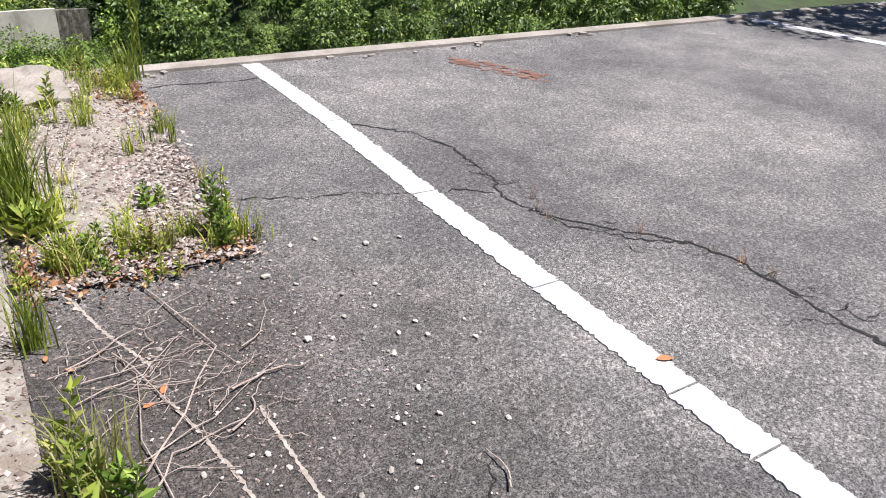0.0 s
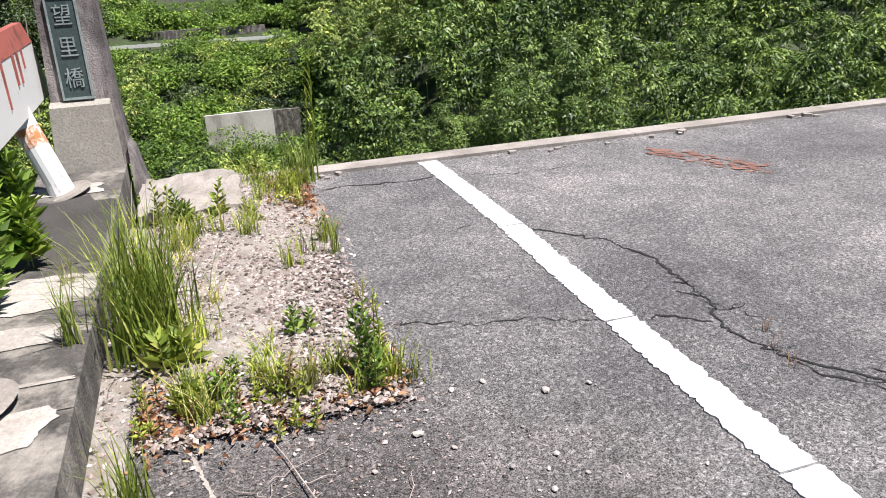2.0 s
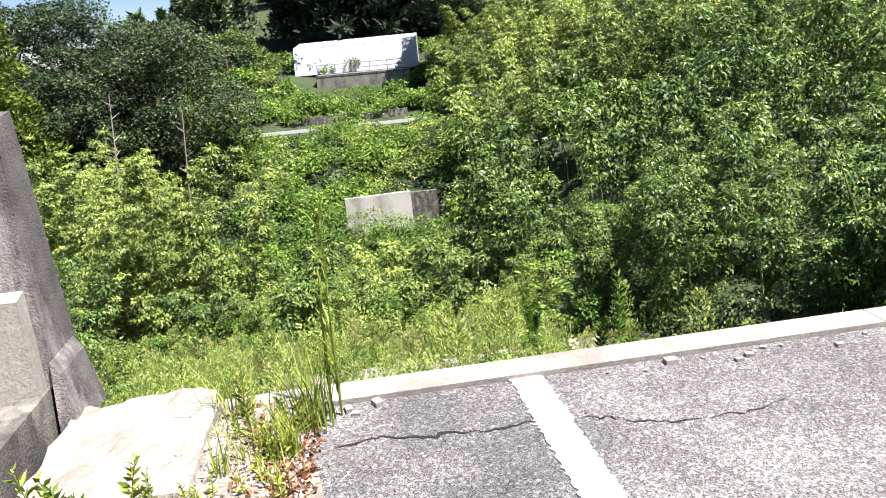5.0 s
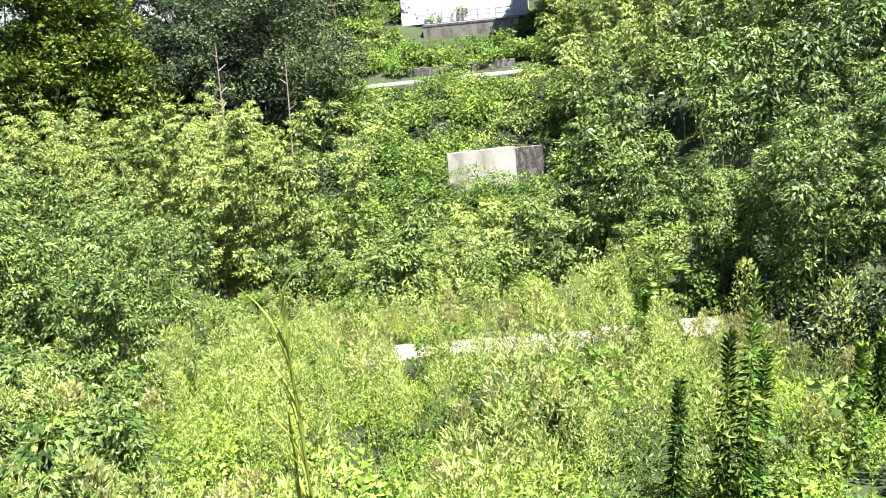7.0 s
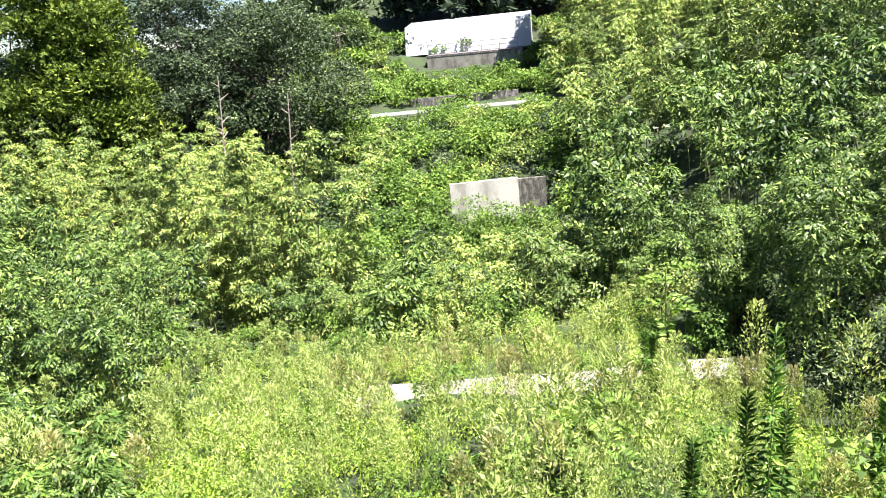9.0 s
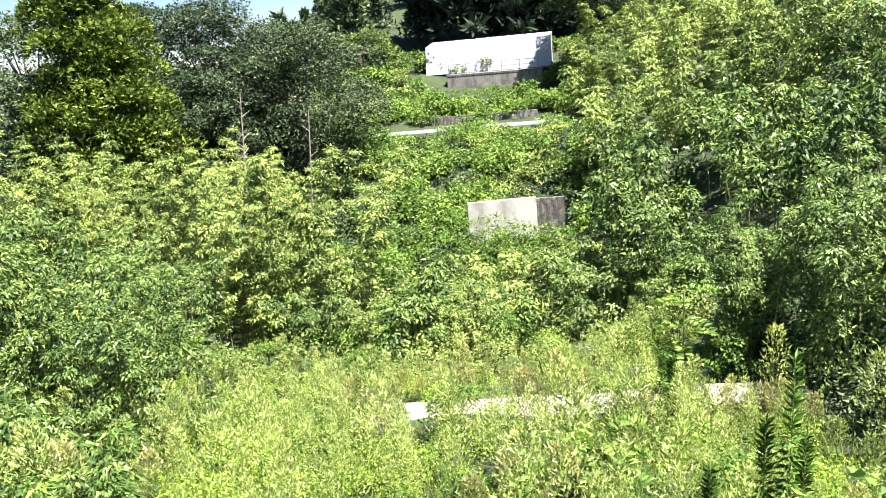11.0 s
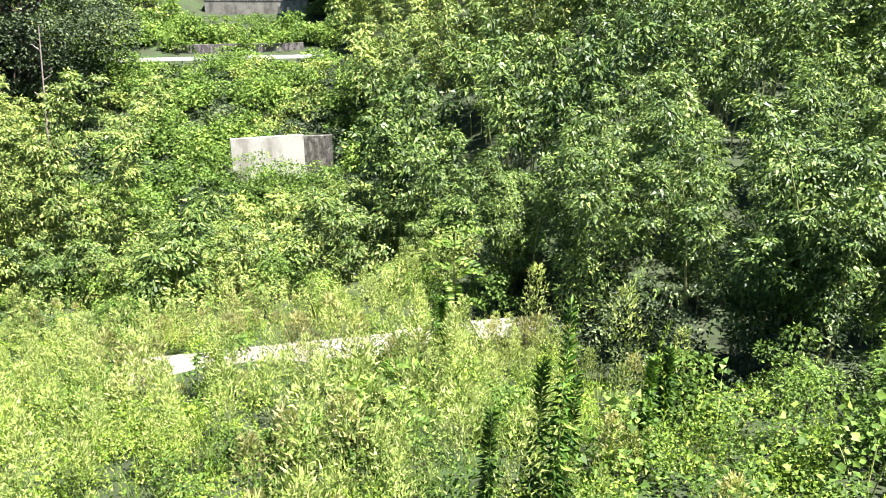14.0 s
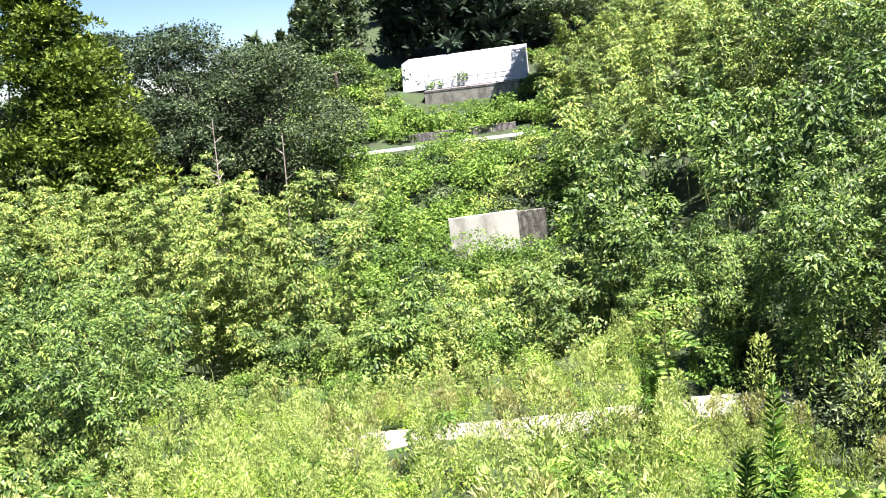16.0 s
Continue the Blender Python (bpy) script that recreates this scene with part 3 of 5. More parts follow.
def build_gravel():
    nx, ny = 26, 70
    gx, gy = np.meshgrid(np.linspace(0, 1, nx), np.linspace(0, 1, ny))
    y = 2.82 + gy * 2.86
    right = 0.86 + 0.05 * np.sin(y * 3.1) + 0.03 * np.sin(y * 9) + 0.09 * smooth(4.2, 5.5, y)
    x = -0.06 + gx * (right + 0.06)
    z = 0.004 + 0.035 * np.sin(np.pi * np.clip(gx, 0, 1)) * smooth(0, 0.08, gy) + 0.008 * RNG.random(x.shape)
    verts = np.stack([x, y, z], -1).reshape(-1, 3).tolist()
    faces = [(j * nx + i, j * nx + i + 1, (j + 1) * nx + i + 1, (j + 1) * nx + i) for j in range(ny - 1) for i in range(nx - 1)]
    bed = tagged(new("gravel_bed", mesh_from("gravel_bed", verts, faces, GRAVEL_BED)), "pale gravel bed with weeds beside the asphalt", "gravel", kind="structure")
    stones = []
    for k in range(5):
        bm = bmesh.new()
        bmesh.ops.create_icosphere(bm, subdivisions=1, radius=1)
        for v in bm.verts:
            v.co = Vector((v.co.x * 1.25, v.co.y * 0.9, v.co.z * 0.55)) * (1 + 0.28 * noise.noise(v.co * 1.7 + Vector((k * 3.3, 0, 0))))
        me = bpy.data.meshes.new("stone")
        bm.to_mesh(me)
        bm.free()
        n = Nodes("gravel_stone", 0.9)
        info = n.tree.nodes.new("ShaderNodeObjectInfo")
        c = n.ramp(info.outputs["Random"], [(0.0, (0.222, 0.2, 0.185)), (0.5, (0.385, 0.355, 0.318)), (1.0, (0.488, 0.444, 0.414))])
        n.colour(n.mix(0.5, c, n.ramp(n.noise(60, 3), [(0.3, 0.6), (0.7, 1.1)]), "MULTIPLY"))
        me.materials.append(n.mat)
        stones.append(me)
    for i in range(290):
        ob = new("stone", stones[i % 5])
        if i < 150:
            ob.parent = bed
            p = (RNG.uniform(0, 0.85), RNG.uniform(2.8, 5.5))
            z = 0.035
        else:
            a = RNG.random()
            p = (RNG.normal(0.85, 0.25), RNG.normal(2.1, 0.5)) if a < 0.75 else (RNG.uniform(0.1, 1.6), RNG.uniform(0.9, 2.7))
            ob.parent = bed
            z = 0.004
        s = RNG.uniform(0.006, 0.015) if i < 150 else RNG.choice([0.004, 0.007, 0.011, 0.018], p=[0.4, 0.33, 0.2, 0.07])
        ob.matrix_world = pose(p[0], p[1], z + s * 0.3, RNG.uniform(-25, 25), RNG.uniform(-25, 25), RNG.uniform(0, 360)) @ Matrix.Scale(s, 4)
    base = np.array([(1.3, 0.1, 0), (-1.2, -0.2, 0.05), (0.1, 0.95, 0), (-0.1, -0.9, 0.1), (0.15, 0.1, 0.6), (0, 0, -0.5)])
    tri = np.array([(0, 2, 4), (2, 1, 4), (1, 3, 4), (3, 0, 4), (2, 0, 5), (1, 2, 5), (3, 1, 5), (0, 3, 5)])
    n = 17000
    px, py = RNG.uniform(-0.05, 0.93, n), RNG.uniform(2.78, 5.6, n)
    scatter = 2200
    py[scatter:9000] -= 0.14 * np.abs(RNG.normal(0, 1, 9000 - scatter)) * (RNG.random(9000 - scatter) < 0.3)
    px[9000:12000] += 0.07 * np.abs(RNG.normal(0, 1, 3000)) * (RNG.random(3000) < 0.4)
    px[12000:12900], py[12000:12900] = RNG.uniform(-0.19, -0.04, 900), RNG.uniform(0.6, 5.0, 900)
    s_gutter = slice(12000, 12900)
    px[:scatter], py[:scatter] = RNG.normal(0.62, 0.28, scatter), RNG.normal(2.25, 0.6, scatter)
    s = 0.0035 + 0.011 * RNG.random(n) ** 2.2
    s[:scatter] *= 0.5
    z = 0.012 + 0.03 * np.sin(np.pi * np.clip((px + 0.06) / 0.95, 0, 1))
    z[:scatter] = 0.002
    z[(px > 0.9) | (py < 2.78)] = 0.003
    z[s_gutter] = -0.004
    keep = (px < 1.05) | (np.arange(n) < scatter)
    a = RNG.uniform(0, 6.28, n)
    ca, sa = np.cos(a), np.sin(a)
    v = base[None] * s[:, None, None]
    tilt = RNG.uniform(-0.5, 0.5, (n, 1))
    vz = v[:, :, 2] + v[:, :, 0] * tilt
    v = np.stack([v[:, :, 0] * ca[:, None] - v[:, :, 1] * sa[:, None] + px[:, None], v[:, :, 0] * sa[:, None] + v[:, :, 1] * ca[:, None] + py[:, None], vz + z[:, None]], -1)[keep]
    faces = (tri[None] + (np.arange(len(v)) * len(base))[:, None, None]).reshape(-1, 3)
    n_ = Nodes("gravel_chips", 0.9)
    n_.colour(n_.mix(0.4, n_.ramp(n_.place.outputs["Random Per Island"], [(0.0, (0.037, 0.0281, 0.0222)), (0.3, (0.148, 0.111, 0.0962)), (0.65, (0.296, 0.237, 0.215)), (1.0, (0.488, 0.422, 0.392))]), n_.ramp(n_.noise(60, 3), [(0.3, 0.6), (0.7, 1.1)]), "MULTIPLY"))
    part("gravel_chips", mesh_from("gravel_chips", v.reshape(-1, 3).tolist(), faces.tolist(), n_.mat), bed, kind="stuff")


build_gravel()


def twig(points, radius, seed):
    rng = np.random.default_rng(seed)
    p = np.asarray([(x, y, 0.008) for x, y in points], float)
    s = np.linspace(0, len(p) - 1, 9)
    c = np.stack([np.interp(s, range(len(p)), p[:, k]) for k in range(3)], 1)
    c[1:-1, :2] += rng.normal(0, 0.008, (7, 2))
    c[:, 2] += np.abs(rng.normal(0, 0.006, 9)) + radius
    v, f = tube(c, np.linspace(radius, radius * 0.45, 9), 6)
    tagged(new("twig", mesh_from("twig", v.tolist(), f, DEAD)), "dry pale twig lying on the asphalt", "twig", "fallen twigs")


TWIGS = [[(0.12, 1.62), (0.33, 1.9), (0.52, 2.2), (0.4, 2.62), (0.33, 2.9)], [(0.14, 1.75), (0.4, 1.84), (0.69, 2.04)], [(0.2, 2.33), (0.3, 2.0), (0.37, 1.77), (0.44, 1.74)], [(0.44, 1.76), (0.55, 1.86), (0.6, 1.95)],
         [(0.05, 2.1), (0.25, 2.16), (0.45, 2.35)], [(0.08, 2.2), (0.3, 2.2), (0.5, 2.24)], [(0.1, 1.5), (0.25, 1.75), (0.5, 1.8)], [(0.22, 1.55), (0.2, 1.8), (0.24, 2.1), (0.22, 2.35)], [(0.6, 2.15), (0.75, 2.3), (0.78, 2.42)],
         [(1.06, 1.16), (1.1, 1.24), (1.09, 1.33)], [(0.3, 2.95), (0.45, 2.8), (0.58, 2.72)], [(0.05, 2.3), (0.3, 2.42), (0.42, 2.44)], [(0.5, 1.95), (0.68, 1.98), (0.78, 1.97)], [(0.2, 2.2), (0.32, 2.32), (0.36, 2.5)]]
for i, pts in enumerate(TWIGS):
    twig(pts, 0.0026 if i % 3 else 0.004, 100 + i)
for i in range(46):
    x, y, a, l = RNG.normal(0.32, 0.17), RNG.normal(2.15, 0.26), RNG.uniform(0, 3.14), RNG.uniform(0.05, 0.16)
    twig([(x - l * math.cos(a), y - l * math.sin(a)), (x, y), (x + l * math.cos(a), y + l * math.sin(a))], 0.0018, 140 + i)


def fallen_leaf(x, y, size, turn, lift=0.006):
    n = 11
    t = np.linspace(0, 1, n)
    w = 0.2 * np.sin(np.pi * t ** 0.85) ** 0.9
    v = [(a - 0.5, s * b, 0.16 * b * b * 3 + 0.05 * math.sin(3 * a)) for s in (-1, 0, 1) for a, b in zip(t, w)]
    f = [(k * n + i, k * n + i + 1, (k + 1) * n + i + 1, (k + 1) * n + i) for k in range(2) for i in range(n - 1)]
    me = mesh_from("fallen_leaf", [tuple(c * size for c in p) for p in v], f, DEAD_LEAF)
    ob = tagged(new("fallen_leaf", me), "curled orange dead leaf lying on the asphalt", "leaf", "fallen leaves")
    ob.matrix_world = pose(x, y, lift, 4, 3, turn)


for x, y, s, a in ((1.945, 1.4, 0.075, -20), (0.31, 2.06, 0.055, 60), (0.25, 2.0, 0.045, 10), (0.0, 2.4, 0.04, 80), (0.06, 2.3, 0.04, 130)):
    fallen_leaf(x, y, s, a, 0.01)


# ---- plants ----
def blades(rng, n, root, spread, height, width, lean=0.35, seg=4):
    """Curved grass blades as ribbons: vertices and faces."""
    a = rng.uniform(0, 2 * np.pi, n)
    base = np.stack([rng.normal(0, spread, n), rng.normal(0, spread, n), np.zeros(n)], 1) + root
    h = height * rng.uniform(0.5, 1.1, n)
    l = lean * rng.uniform(0.3, 1.6, n)
    t = np.linspace(0, 1, seg + 1)
    d = np.stack([np.cos(a), np.sin(a), np.zeros(n)], 1)
    s = np.stack([-np.sin(a), np.cos(a), np.zeros(n)], 1)
    c = base[:, None] + d[:, None] * (l * h)[:, None, None] * (t ** 2)[None, :, None]
    c[:, :, 2] += (h[:, None] * (t - 0.35 * l[:, None] * t ** 2.5)[:, :])
    w = width * (1 - t ** 1.6)[None, :, None] * rng.uniform(0.6, 1.2, n)[:, None, None] + 0.0006
    v = np.stack([c - s[:, None] * w / 2, c + s[:, None] * w / 2], 2).reshape(n, -1, 3)
    m = 2 * (seg + 1)
    f = np.array([(2 * i, 2 * i + 1, 2 * i + 3, 2 * i + 2) for i in range(seg)])
    faces = (f[None] + (np.arange(n) * m)[:, None, None]).reshape(-1, 4)
    return v.reshape(-1, 3), faces


def grass_tuft(x, y, z, n, spread, height, width, lean, seed, material=None, label="tuft of green grass growing from the gravel"):
    v, f = blades(np.random.default_rng(seed), n, np.zeros(3), spread, height, width, lean)
    ob = tagged(new("grass_tuft", mesh_from("grass_tuft", v.tolist(), f.tolist(), material or ROADSIDE)), label, "grass", "roadside weeds")
    ob.location = (x, y, z)


def stalk_weed(rng, height, leaves, size, spread=0.5):
    """A stem with leaves set round it: leaf corners and a stem path."""
    t = np.linspace(0.12, 1, leaves)
    bend = rng.normal(0, 0.08, 2) * height
    pos = np.stack([bend[0] * t ** 2, bend[1] * t ** 2, t * height], 1)
    a = np.arange(leaves) * 2.4 + rng.uniform(0, 6)
    way = np.stack([np.cos(a), np.sin(a), spread + 0.6 * t], 1)
    l = size * (1.15 - 0.6 * t) * rng.uniform(0.7, 1.2, leaves)
    return leaf_verts(pos, way, l, l * 0.36, rng), np.vstack([[0, 0, 0], pos[::3], pos[-1:]])


def roadside_weed(x, y, z, height, leaves, size, seed, material=None):
    rng = np.random.default_rng(seed)
    w = tagged(new("roadside_weed"), "leafy green weed with a thin upright stem", "weed", "roadside weeds")
    w.location = (x, y, z)
    for k in range(1 + seed % 3):
        v, p = stalk_weed(rng, height * rng.uniform(0.6, 1.0), leaves, size)
        off = np.array([rng.normal(0, 0.03), rng.normal(0, 0.03), 0])
        part("leaves", leaf_mesh("leaves", v + off, material or VINE), w)
        v, f = tube(p + off, np.linspace(0.0035, 0.0015, len(p)), 5)
        part("stem", mesh_from("stem", v.tolist(), f, CULM), w)


grass_tuft(0.0, 3.56, 0.0, 260, 0.09, 0.62, 0.009, 0.35, 1)
grass_tuft(-0.05, 4.0, 0.0, 160, 0.07, 0.55, 0.008, 0.4, 2)
grass_tuft(0.93, 5.56, 0.0, 55, 0.045, 0.4, 0.008, 0.35, 3)


def reed(x, y, height, seed):
    """A tall grass: one stem with narrow blades that leave it one above another."""
    rng = np.random.default_rng(seed)
    r = tagged(new("reed_grass"), "tall narrow light green grass stalk at the kerb", "grass", "roadside weeds")
    r.location = (x, y, 0)
    t = np.linspace(0, 1, 8)
    stem = np.stack([0.02 * t ** 2, 0.012 * np.sin(2 * t), height * t], 1)
    v, f = tube(stem, np.linspace(0.006, 0.0015, 8), 6)
    part("stem", mesh_from("stem", v.tolist(), f, ROADSIDE), r)
    for k in range(26):
        u = 0.04 + 0.9 * k / 25
        root = np.array([np.interp(u, t, stem[:, j]) for j in range(3)])
        v, f = blades(rng, 1, root, 0.002, height * (0.34 - 0.16 * u), 0.011, 0.3 + 0.25 * rng.random(), 5)
        part("blade", mesh_from("blade", v.tolist(), f.tolist(), ROADSIDE), r)


reed(1.03, 5.6, 0.94, 4)
reed(0.99, 5.63, 0.62, 5)
grass_tuft(0.58, 5.68, 0.0, 30, 0.06, 0.34, 0.007, 0.5, 5)
grass_tuft(0.05, 1.7, 0.0, 90, 0.04, 0.36, 0.008, 0.3, 6, DRY, "half dry grass tuft by the parapet")
grass_tuft(-0.02, 2.5, 0.0, 60, 0.03, 0.34, 0.007, 0.3, 7)
grass_tuft(-0.24, 3.3, 0.2, 30, 0.015, 0.3, 0.006, 0.35, 8, None, "thin grass tuft in a parapet joint")
grass_tuft(-0.33, 3.9, 0.2, 14, 0.02, 0.22, 0.005, 0.5, 9, DRY, "thin dry grass tuft on the parapet")
for i in range(58):
    x, y = RNG.uniform(0.0, 0.95), RNG.choice([RNG.uniform(2.85, 3.1), RNG.uniform(3.1, 5.6), RNG.uniform(5.2, 5.7)])
    if 0.2 < x < 0.7 and 3.3 < y < 5.0 and i % 3:
        x = 0.05 if i % 2 else 0.88
    if x < 0.55 and y > 5.02:
        y -= 0.7
    grass_tuft(x, y, 0.02, 22, 0.025, RNG.uniform(0.12, 0.26), 0.006, 0.45, 20 + i, DRY if i % 4 == 0 else None)
for i, (x, y, h, n, s) in enumerate(((0.8, 3.0, 0.34, 26, 0.07), (0.82, 2.95, 0.22, 22, 0.07), (0.87, 3.05, 0.42, 18, 0.05), (0.75, 2.92, 0.2, 24, 0.06), (0.04, 1.55, 0.34, 26, 0.085), (0.0, 1.75, 0.3, 24, 0.08), (0.1, 1.62, 0.22, 22, 0.08), (0.0, 3.35, 0.2, 20, 0.13), (0.12, 3.3, 0.16, 20, 0.12),
                                  (0.3, 3.05, 0.15, 20, 0.06), (0.45, 3.0, 0.18, 22, 0.06), (0.2, 3.0, 0.2, 22, 0.07), (0.55, 3.4, 0.17, 20, 0.06), (0.6, 5.6, 0.26, 24, 0.07), (0.75, 5.55, 0.22, 22, 0.06), (0.15, 5.02, 0.22, 24, 0.08), (0.35, 5.0, 0.26, 24, 0.08), (0.02, 5.0, 0.3, 18, 0.08), (0.3, 2.9, 0.12, 16, 0.05), (0.9, 4.4, 0.16, 18, 0.05))):
    roadside_weed(x, y, 0.0, h, n, s, 200 + i, ROADSIDE if i % 3 else VINE)
for i, (x, y, h) in enumerate(((-0.6, 4.0, 0.6), (-0.66, 4.4, 0.75), (-0.62, 3.7, 0.5), (-0.58, 4.6, 0.6), (-0.7, 4.2, 0.8), (-0.52, 4.15, 0.45), (-0.68, 4.8, 0.7))):
    roadside_weed(x, y, 0.2, h, 60, 0.13, 300 + i, MEADOW if i % 2 else VINE)


for i in range(60):
    a = RNG.random()
    x, y = (RNG.uniform(-0.05, 0.55), RNG.normal(3.02, 0.09)) if a < 0.5 else ((RNG.uniform(0.0, 0.6), RNG.normal(4.98, 0.06)) if a < 0.75 else (RNG.uniform(0.55, 0.95), RNG.uniform(5.0, 5.6)))
    roadside_weed(x, y, 0.01, RNG.uniform(0.07, 0.19), 14, 0.04, 900 + i, LITTER if i % 3 == 0 else ROADSIDE)


for i, (x, y) in enumerate(((2.3, 2.62), (2.36, 2.75), (2.28, 2.5), (2.8, 1.92), (2.83, 1.75), (2.6, 2.2), (2.84, 1.6))):
    grass_tuft(x, y, 0.0, 7, 0.012, 0.075, 0.003, 0.4, 980 + i, LITTER, "dry weed sprig rooted in a crack")


def build_litter():
    rng = np.random.default_rng(5)
    n = 1500
    p = np.stack([rng.uniform(-0.05, 0.9, n), rng.normal(2.95, 0.1, n), np.full(n, 0.03)], 1)
    p[900:, 1] = rng.normal(5.2, 0.3, 600)
    p[:, 0] = np.where(p[:, 1] > 4.5, rng.uniform(0.5, 0.95, n), p[:, 0])
    way = rng.normal(size=(n, 3)) * (1, 1, 0.35)
    tagged(new("leaf_litter", leaf_mesh("leaf_litter", leaf_verts(p, way, rng.uniform(0.015, 0.05, n), rng.uniform(0.008, 0.022, n), rng), LITTER)), "reddish brown dead leaf litter among the weeds", "leaf litter", kind="stuff")


build_litter()


def bamboo_parts(seed, height, culms, sprays, per, size, spread, bare=0.15, slim=0.36):
    """Culms that arch over, with drooping leaf cushions up their length."""
    rng = np.random.default_rng(seed)
    stems, centres, radii = [], [], []
    for c in range(culms):
        a = rng.uniform(0, 6.28)
        h = height * rng.uniform(0.62, 1.08)
        foot = np.array([math.cos(a), math.sin(a), 0]) * spread * rng.random() * 0.6
        b = a + rng.normal(0, 0.7)
        bend = np.array([math.cos(b), math.sin(b), 0]) * h * rng.uniform(0.12, 0.32)
        t = np.linspace(0, 1, 9)
        path = foot + bend * (t ** 2.2)[:, None]
        path[:, 2] += h * (t - 0.14 * t ** 4) - 0.4
        stems.append(tube(path[::2], np.linspace(0.04, 0.006, 5), 4))
        for k in range(sprays):
            u = bare + (1.0 - bare) * ((k + rng.random()) / sprays) ** 0.85
            p = np.array([np.interp(u, t, path[:, j]) for j in range(3)])
            q = rng.uniform(0, 6.28)
            reach = (0.07 + 0.34 * (1 - u) ** 0.6) * spread
            centres.append(p + np.array([math.cos(q), math.sin(q), -0.25]) * reach * rng.uniform(0.25, 0.9))
            radii.append(spread * (0.085 + 0.145 * (1 - u) ** 0.5) * rng.uniform(0.75, 1.3))
    return stems, pads(rng, centres, radii, per, size, slim, 0.75, 0.6, 0.3)


def make_bamboo(seed, height, culms, sprays, per, size, spread, material, label, bare=0.15):
    ob = tagged(new("bamboo"), label, "bamboo", "bamboo thicket")
    stems, leaves = bamboo_parts(seed, height, culms, sprays, per, size, spread, bare)
    for v, f in stems:
        part("culm", mesh_from("culm", v.tolist(), f, CULM), ob)
    part("foliage", leaf_mesh("foliage", leaves, material, 3), ob)
    return ob


def plant(kinds, spots, seed, low=0.85, high=1.15):
    """Copies of the kinds at spots on the ground; the first of each kind is moved to a spot too."""
    rng = random.Random(seed)
    used = set()
    for i, (x, y) in enumerate(spots):
        kind = kinds[rng.randrange(len(kinds))]
        s = rng.uniform(low, high)
        m = pose(x, y, float(ground_height(x, y)), rng.uniform(-3, 3), rng.uniform(-3, 3), rng.uniform(0, 360))
        if kind.name not in used:
            used.add(kind.name)
            kind.matrix_basis, kind.scale = m, (s, s, s)
            kind.matrix_basis = m @ Matrix.Scale(s, 4)
        else:
            c = copy_thing(kind, m)
            c.matrix_basis = m @ Matrix.Scale(s, 4)
    for k in kinds:
        if k.name not in used:
            for c in list(k.children):
                bpy.data.objects.remove(c)
            bpy.data.objects.remove(k)


def scatter(seed, inside, step, x0, x1, y0, y1):
    """Jittered spots of a grid that lie inside."""
    rng = random.Random(seed)
    out = []
    y = y0
    while y < y1:
        x = x0
        while x < x1:
            p = (x + rng.uniform(-0.45, 0.45) * step, y + rng.uniform(-0.45, 0.45) * step)
            if inside(*p):
                out.append(p)
            x += step
        y += step
    return out


def near_right(x, y):
    return 16 < y < 27 and max(8.2 + max(0, 22 - y) * 0.5, 0.27 * y + 1.2) < x < 0.95 * y + 6


def far_right(x, y):
    return y >= 27 and max(0.15, 0.27 - (y - 27) * 0.017) * y + 1.2 < x < min(1.05 * y + 3, 38 + max(0, 84 - y) * 0.9)


def near_left(x, y):
    return -0.85 * y < x < -0.36 * y + 0.8 and 20 < y < 35


def far_left(x, y):
    return -0.75 * y < x < -0.11 * y and 35 <= y < 50


def low_mid(x, y):
    return -0.24 * y < x < (0.26 * y if y > 42 else 0.29 * y + 2.5) and (27.8 if x < 4 else 25.5) < y < 49


bam_near = [make_bamboo(500 + k, 7.4, 8, 13, 170, 0.165, 2.5, BAMBOO, "dense green bamboo clump with drooping leafy tops", 0.26) for k in range(4)]
plant(bam_near, scatter(1, near_right, 2.9, 4, 32, 16, 27), 1, 0.7, 1.25)
# clumps past y 52 take paler leaves that paint the sunlit upper slope
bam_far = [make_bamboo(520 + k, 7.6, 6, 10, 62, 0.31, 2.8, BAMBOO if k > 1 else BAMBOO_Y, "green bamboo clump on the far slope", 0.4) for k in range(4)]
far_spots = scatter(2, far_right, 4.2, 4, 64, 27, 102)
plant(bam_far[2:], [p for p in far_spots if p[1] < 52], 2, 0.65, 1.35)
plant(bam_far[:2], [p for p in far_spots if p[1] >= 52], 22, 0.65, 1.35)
bam_left = [make_bamboo(540 + k, 6.6, 7, 12, 160, 0.165, 2.1, BAMBOO if k else BAMBOO_Y, "leafy bamboo clump below the bridge", 0.2) for k in range(3)]
plant(bam_left, scatter(3, near_left, 3.0, -32, -4, 19, 35), 3, 0.7, 1.3)
bam_yellow = [make_bamboo(560 + k, 11.6, 6, 14, 105, 0.22, 2.0, BAMBOO_Y, "tall yellowing bamboo clump", 0.25) for k in range(3)]
plant(bam_yellow, scatter(4, far_left, 3.5, -40, -4, 35, 50), 4, 0.85, 1.15)
bam_mid = [make_bamboo(580 + k, 4.6, 6, 10, 125, 0.195, 2.2, BAMBOO if k else BAMBOO_Y, "low green bamboo bush in the valley", 0.2) for k in range(3)]
plant(bam_mid, scatter(5, low_mid, 3.0, -12, 15, 25.5, 49), 5, 0.65, 1.3)

bam_low = [make_bamboo(590 + k, 2.7, 8, 8, 75, 0.15, 1.5, BAMBOO if k else VINE, "low dark green bamboo grass at the edge of the meadow", 0.1) for k in range(3)]
plant(bam_low, scatter(24, lambda x, y: -0.95 * y < x < -0.42 * (y - 4) - 0.4 and 8 < y < 21, 1.6, -18, -1, 8, 21), 24, 0.7, 1.15)


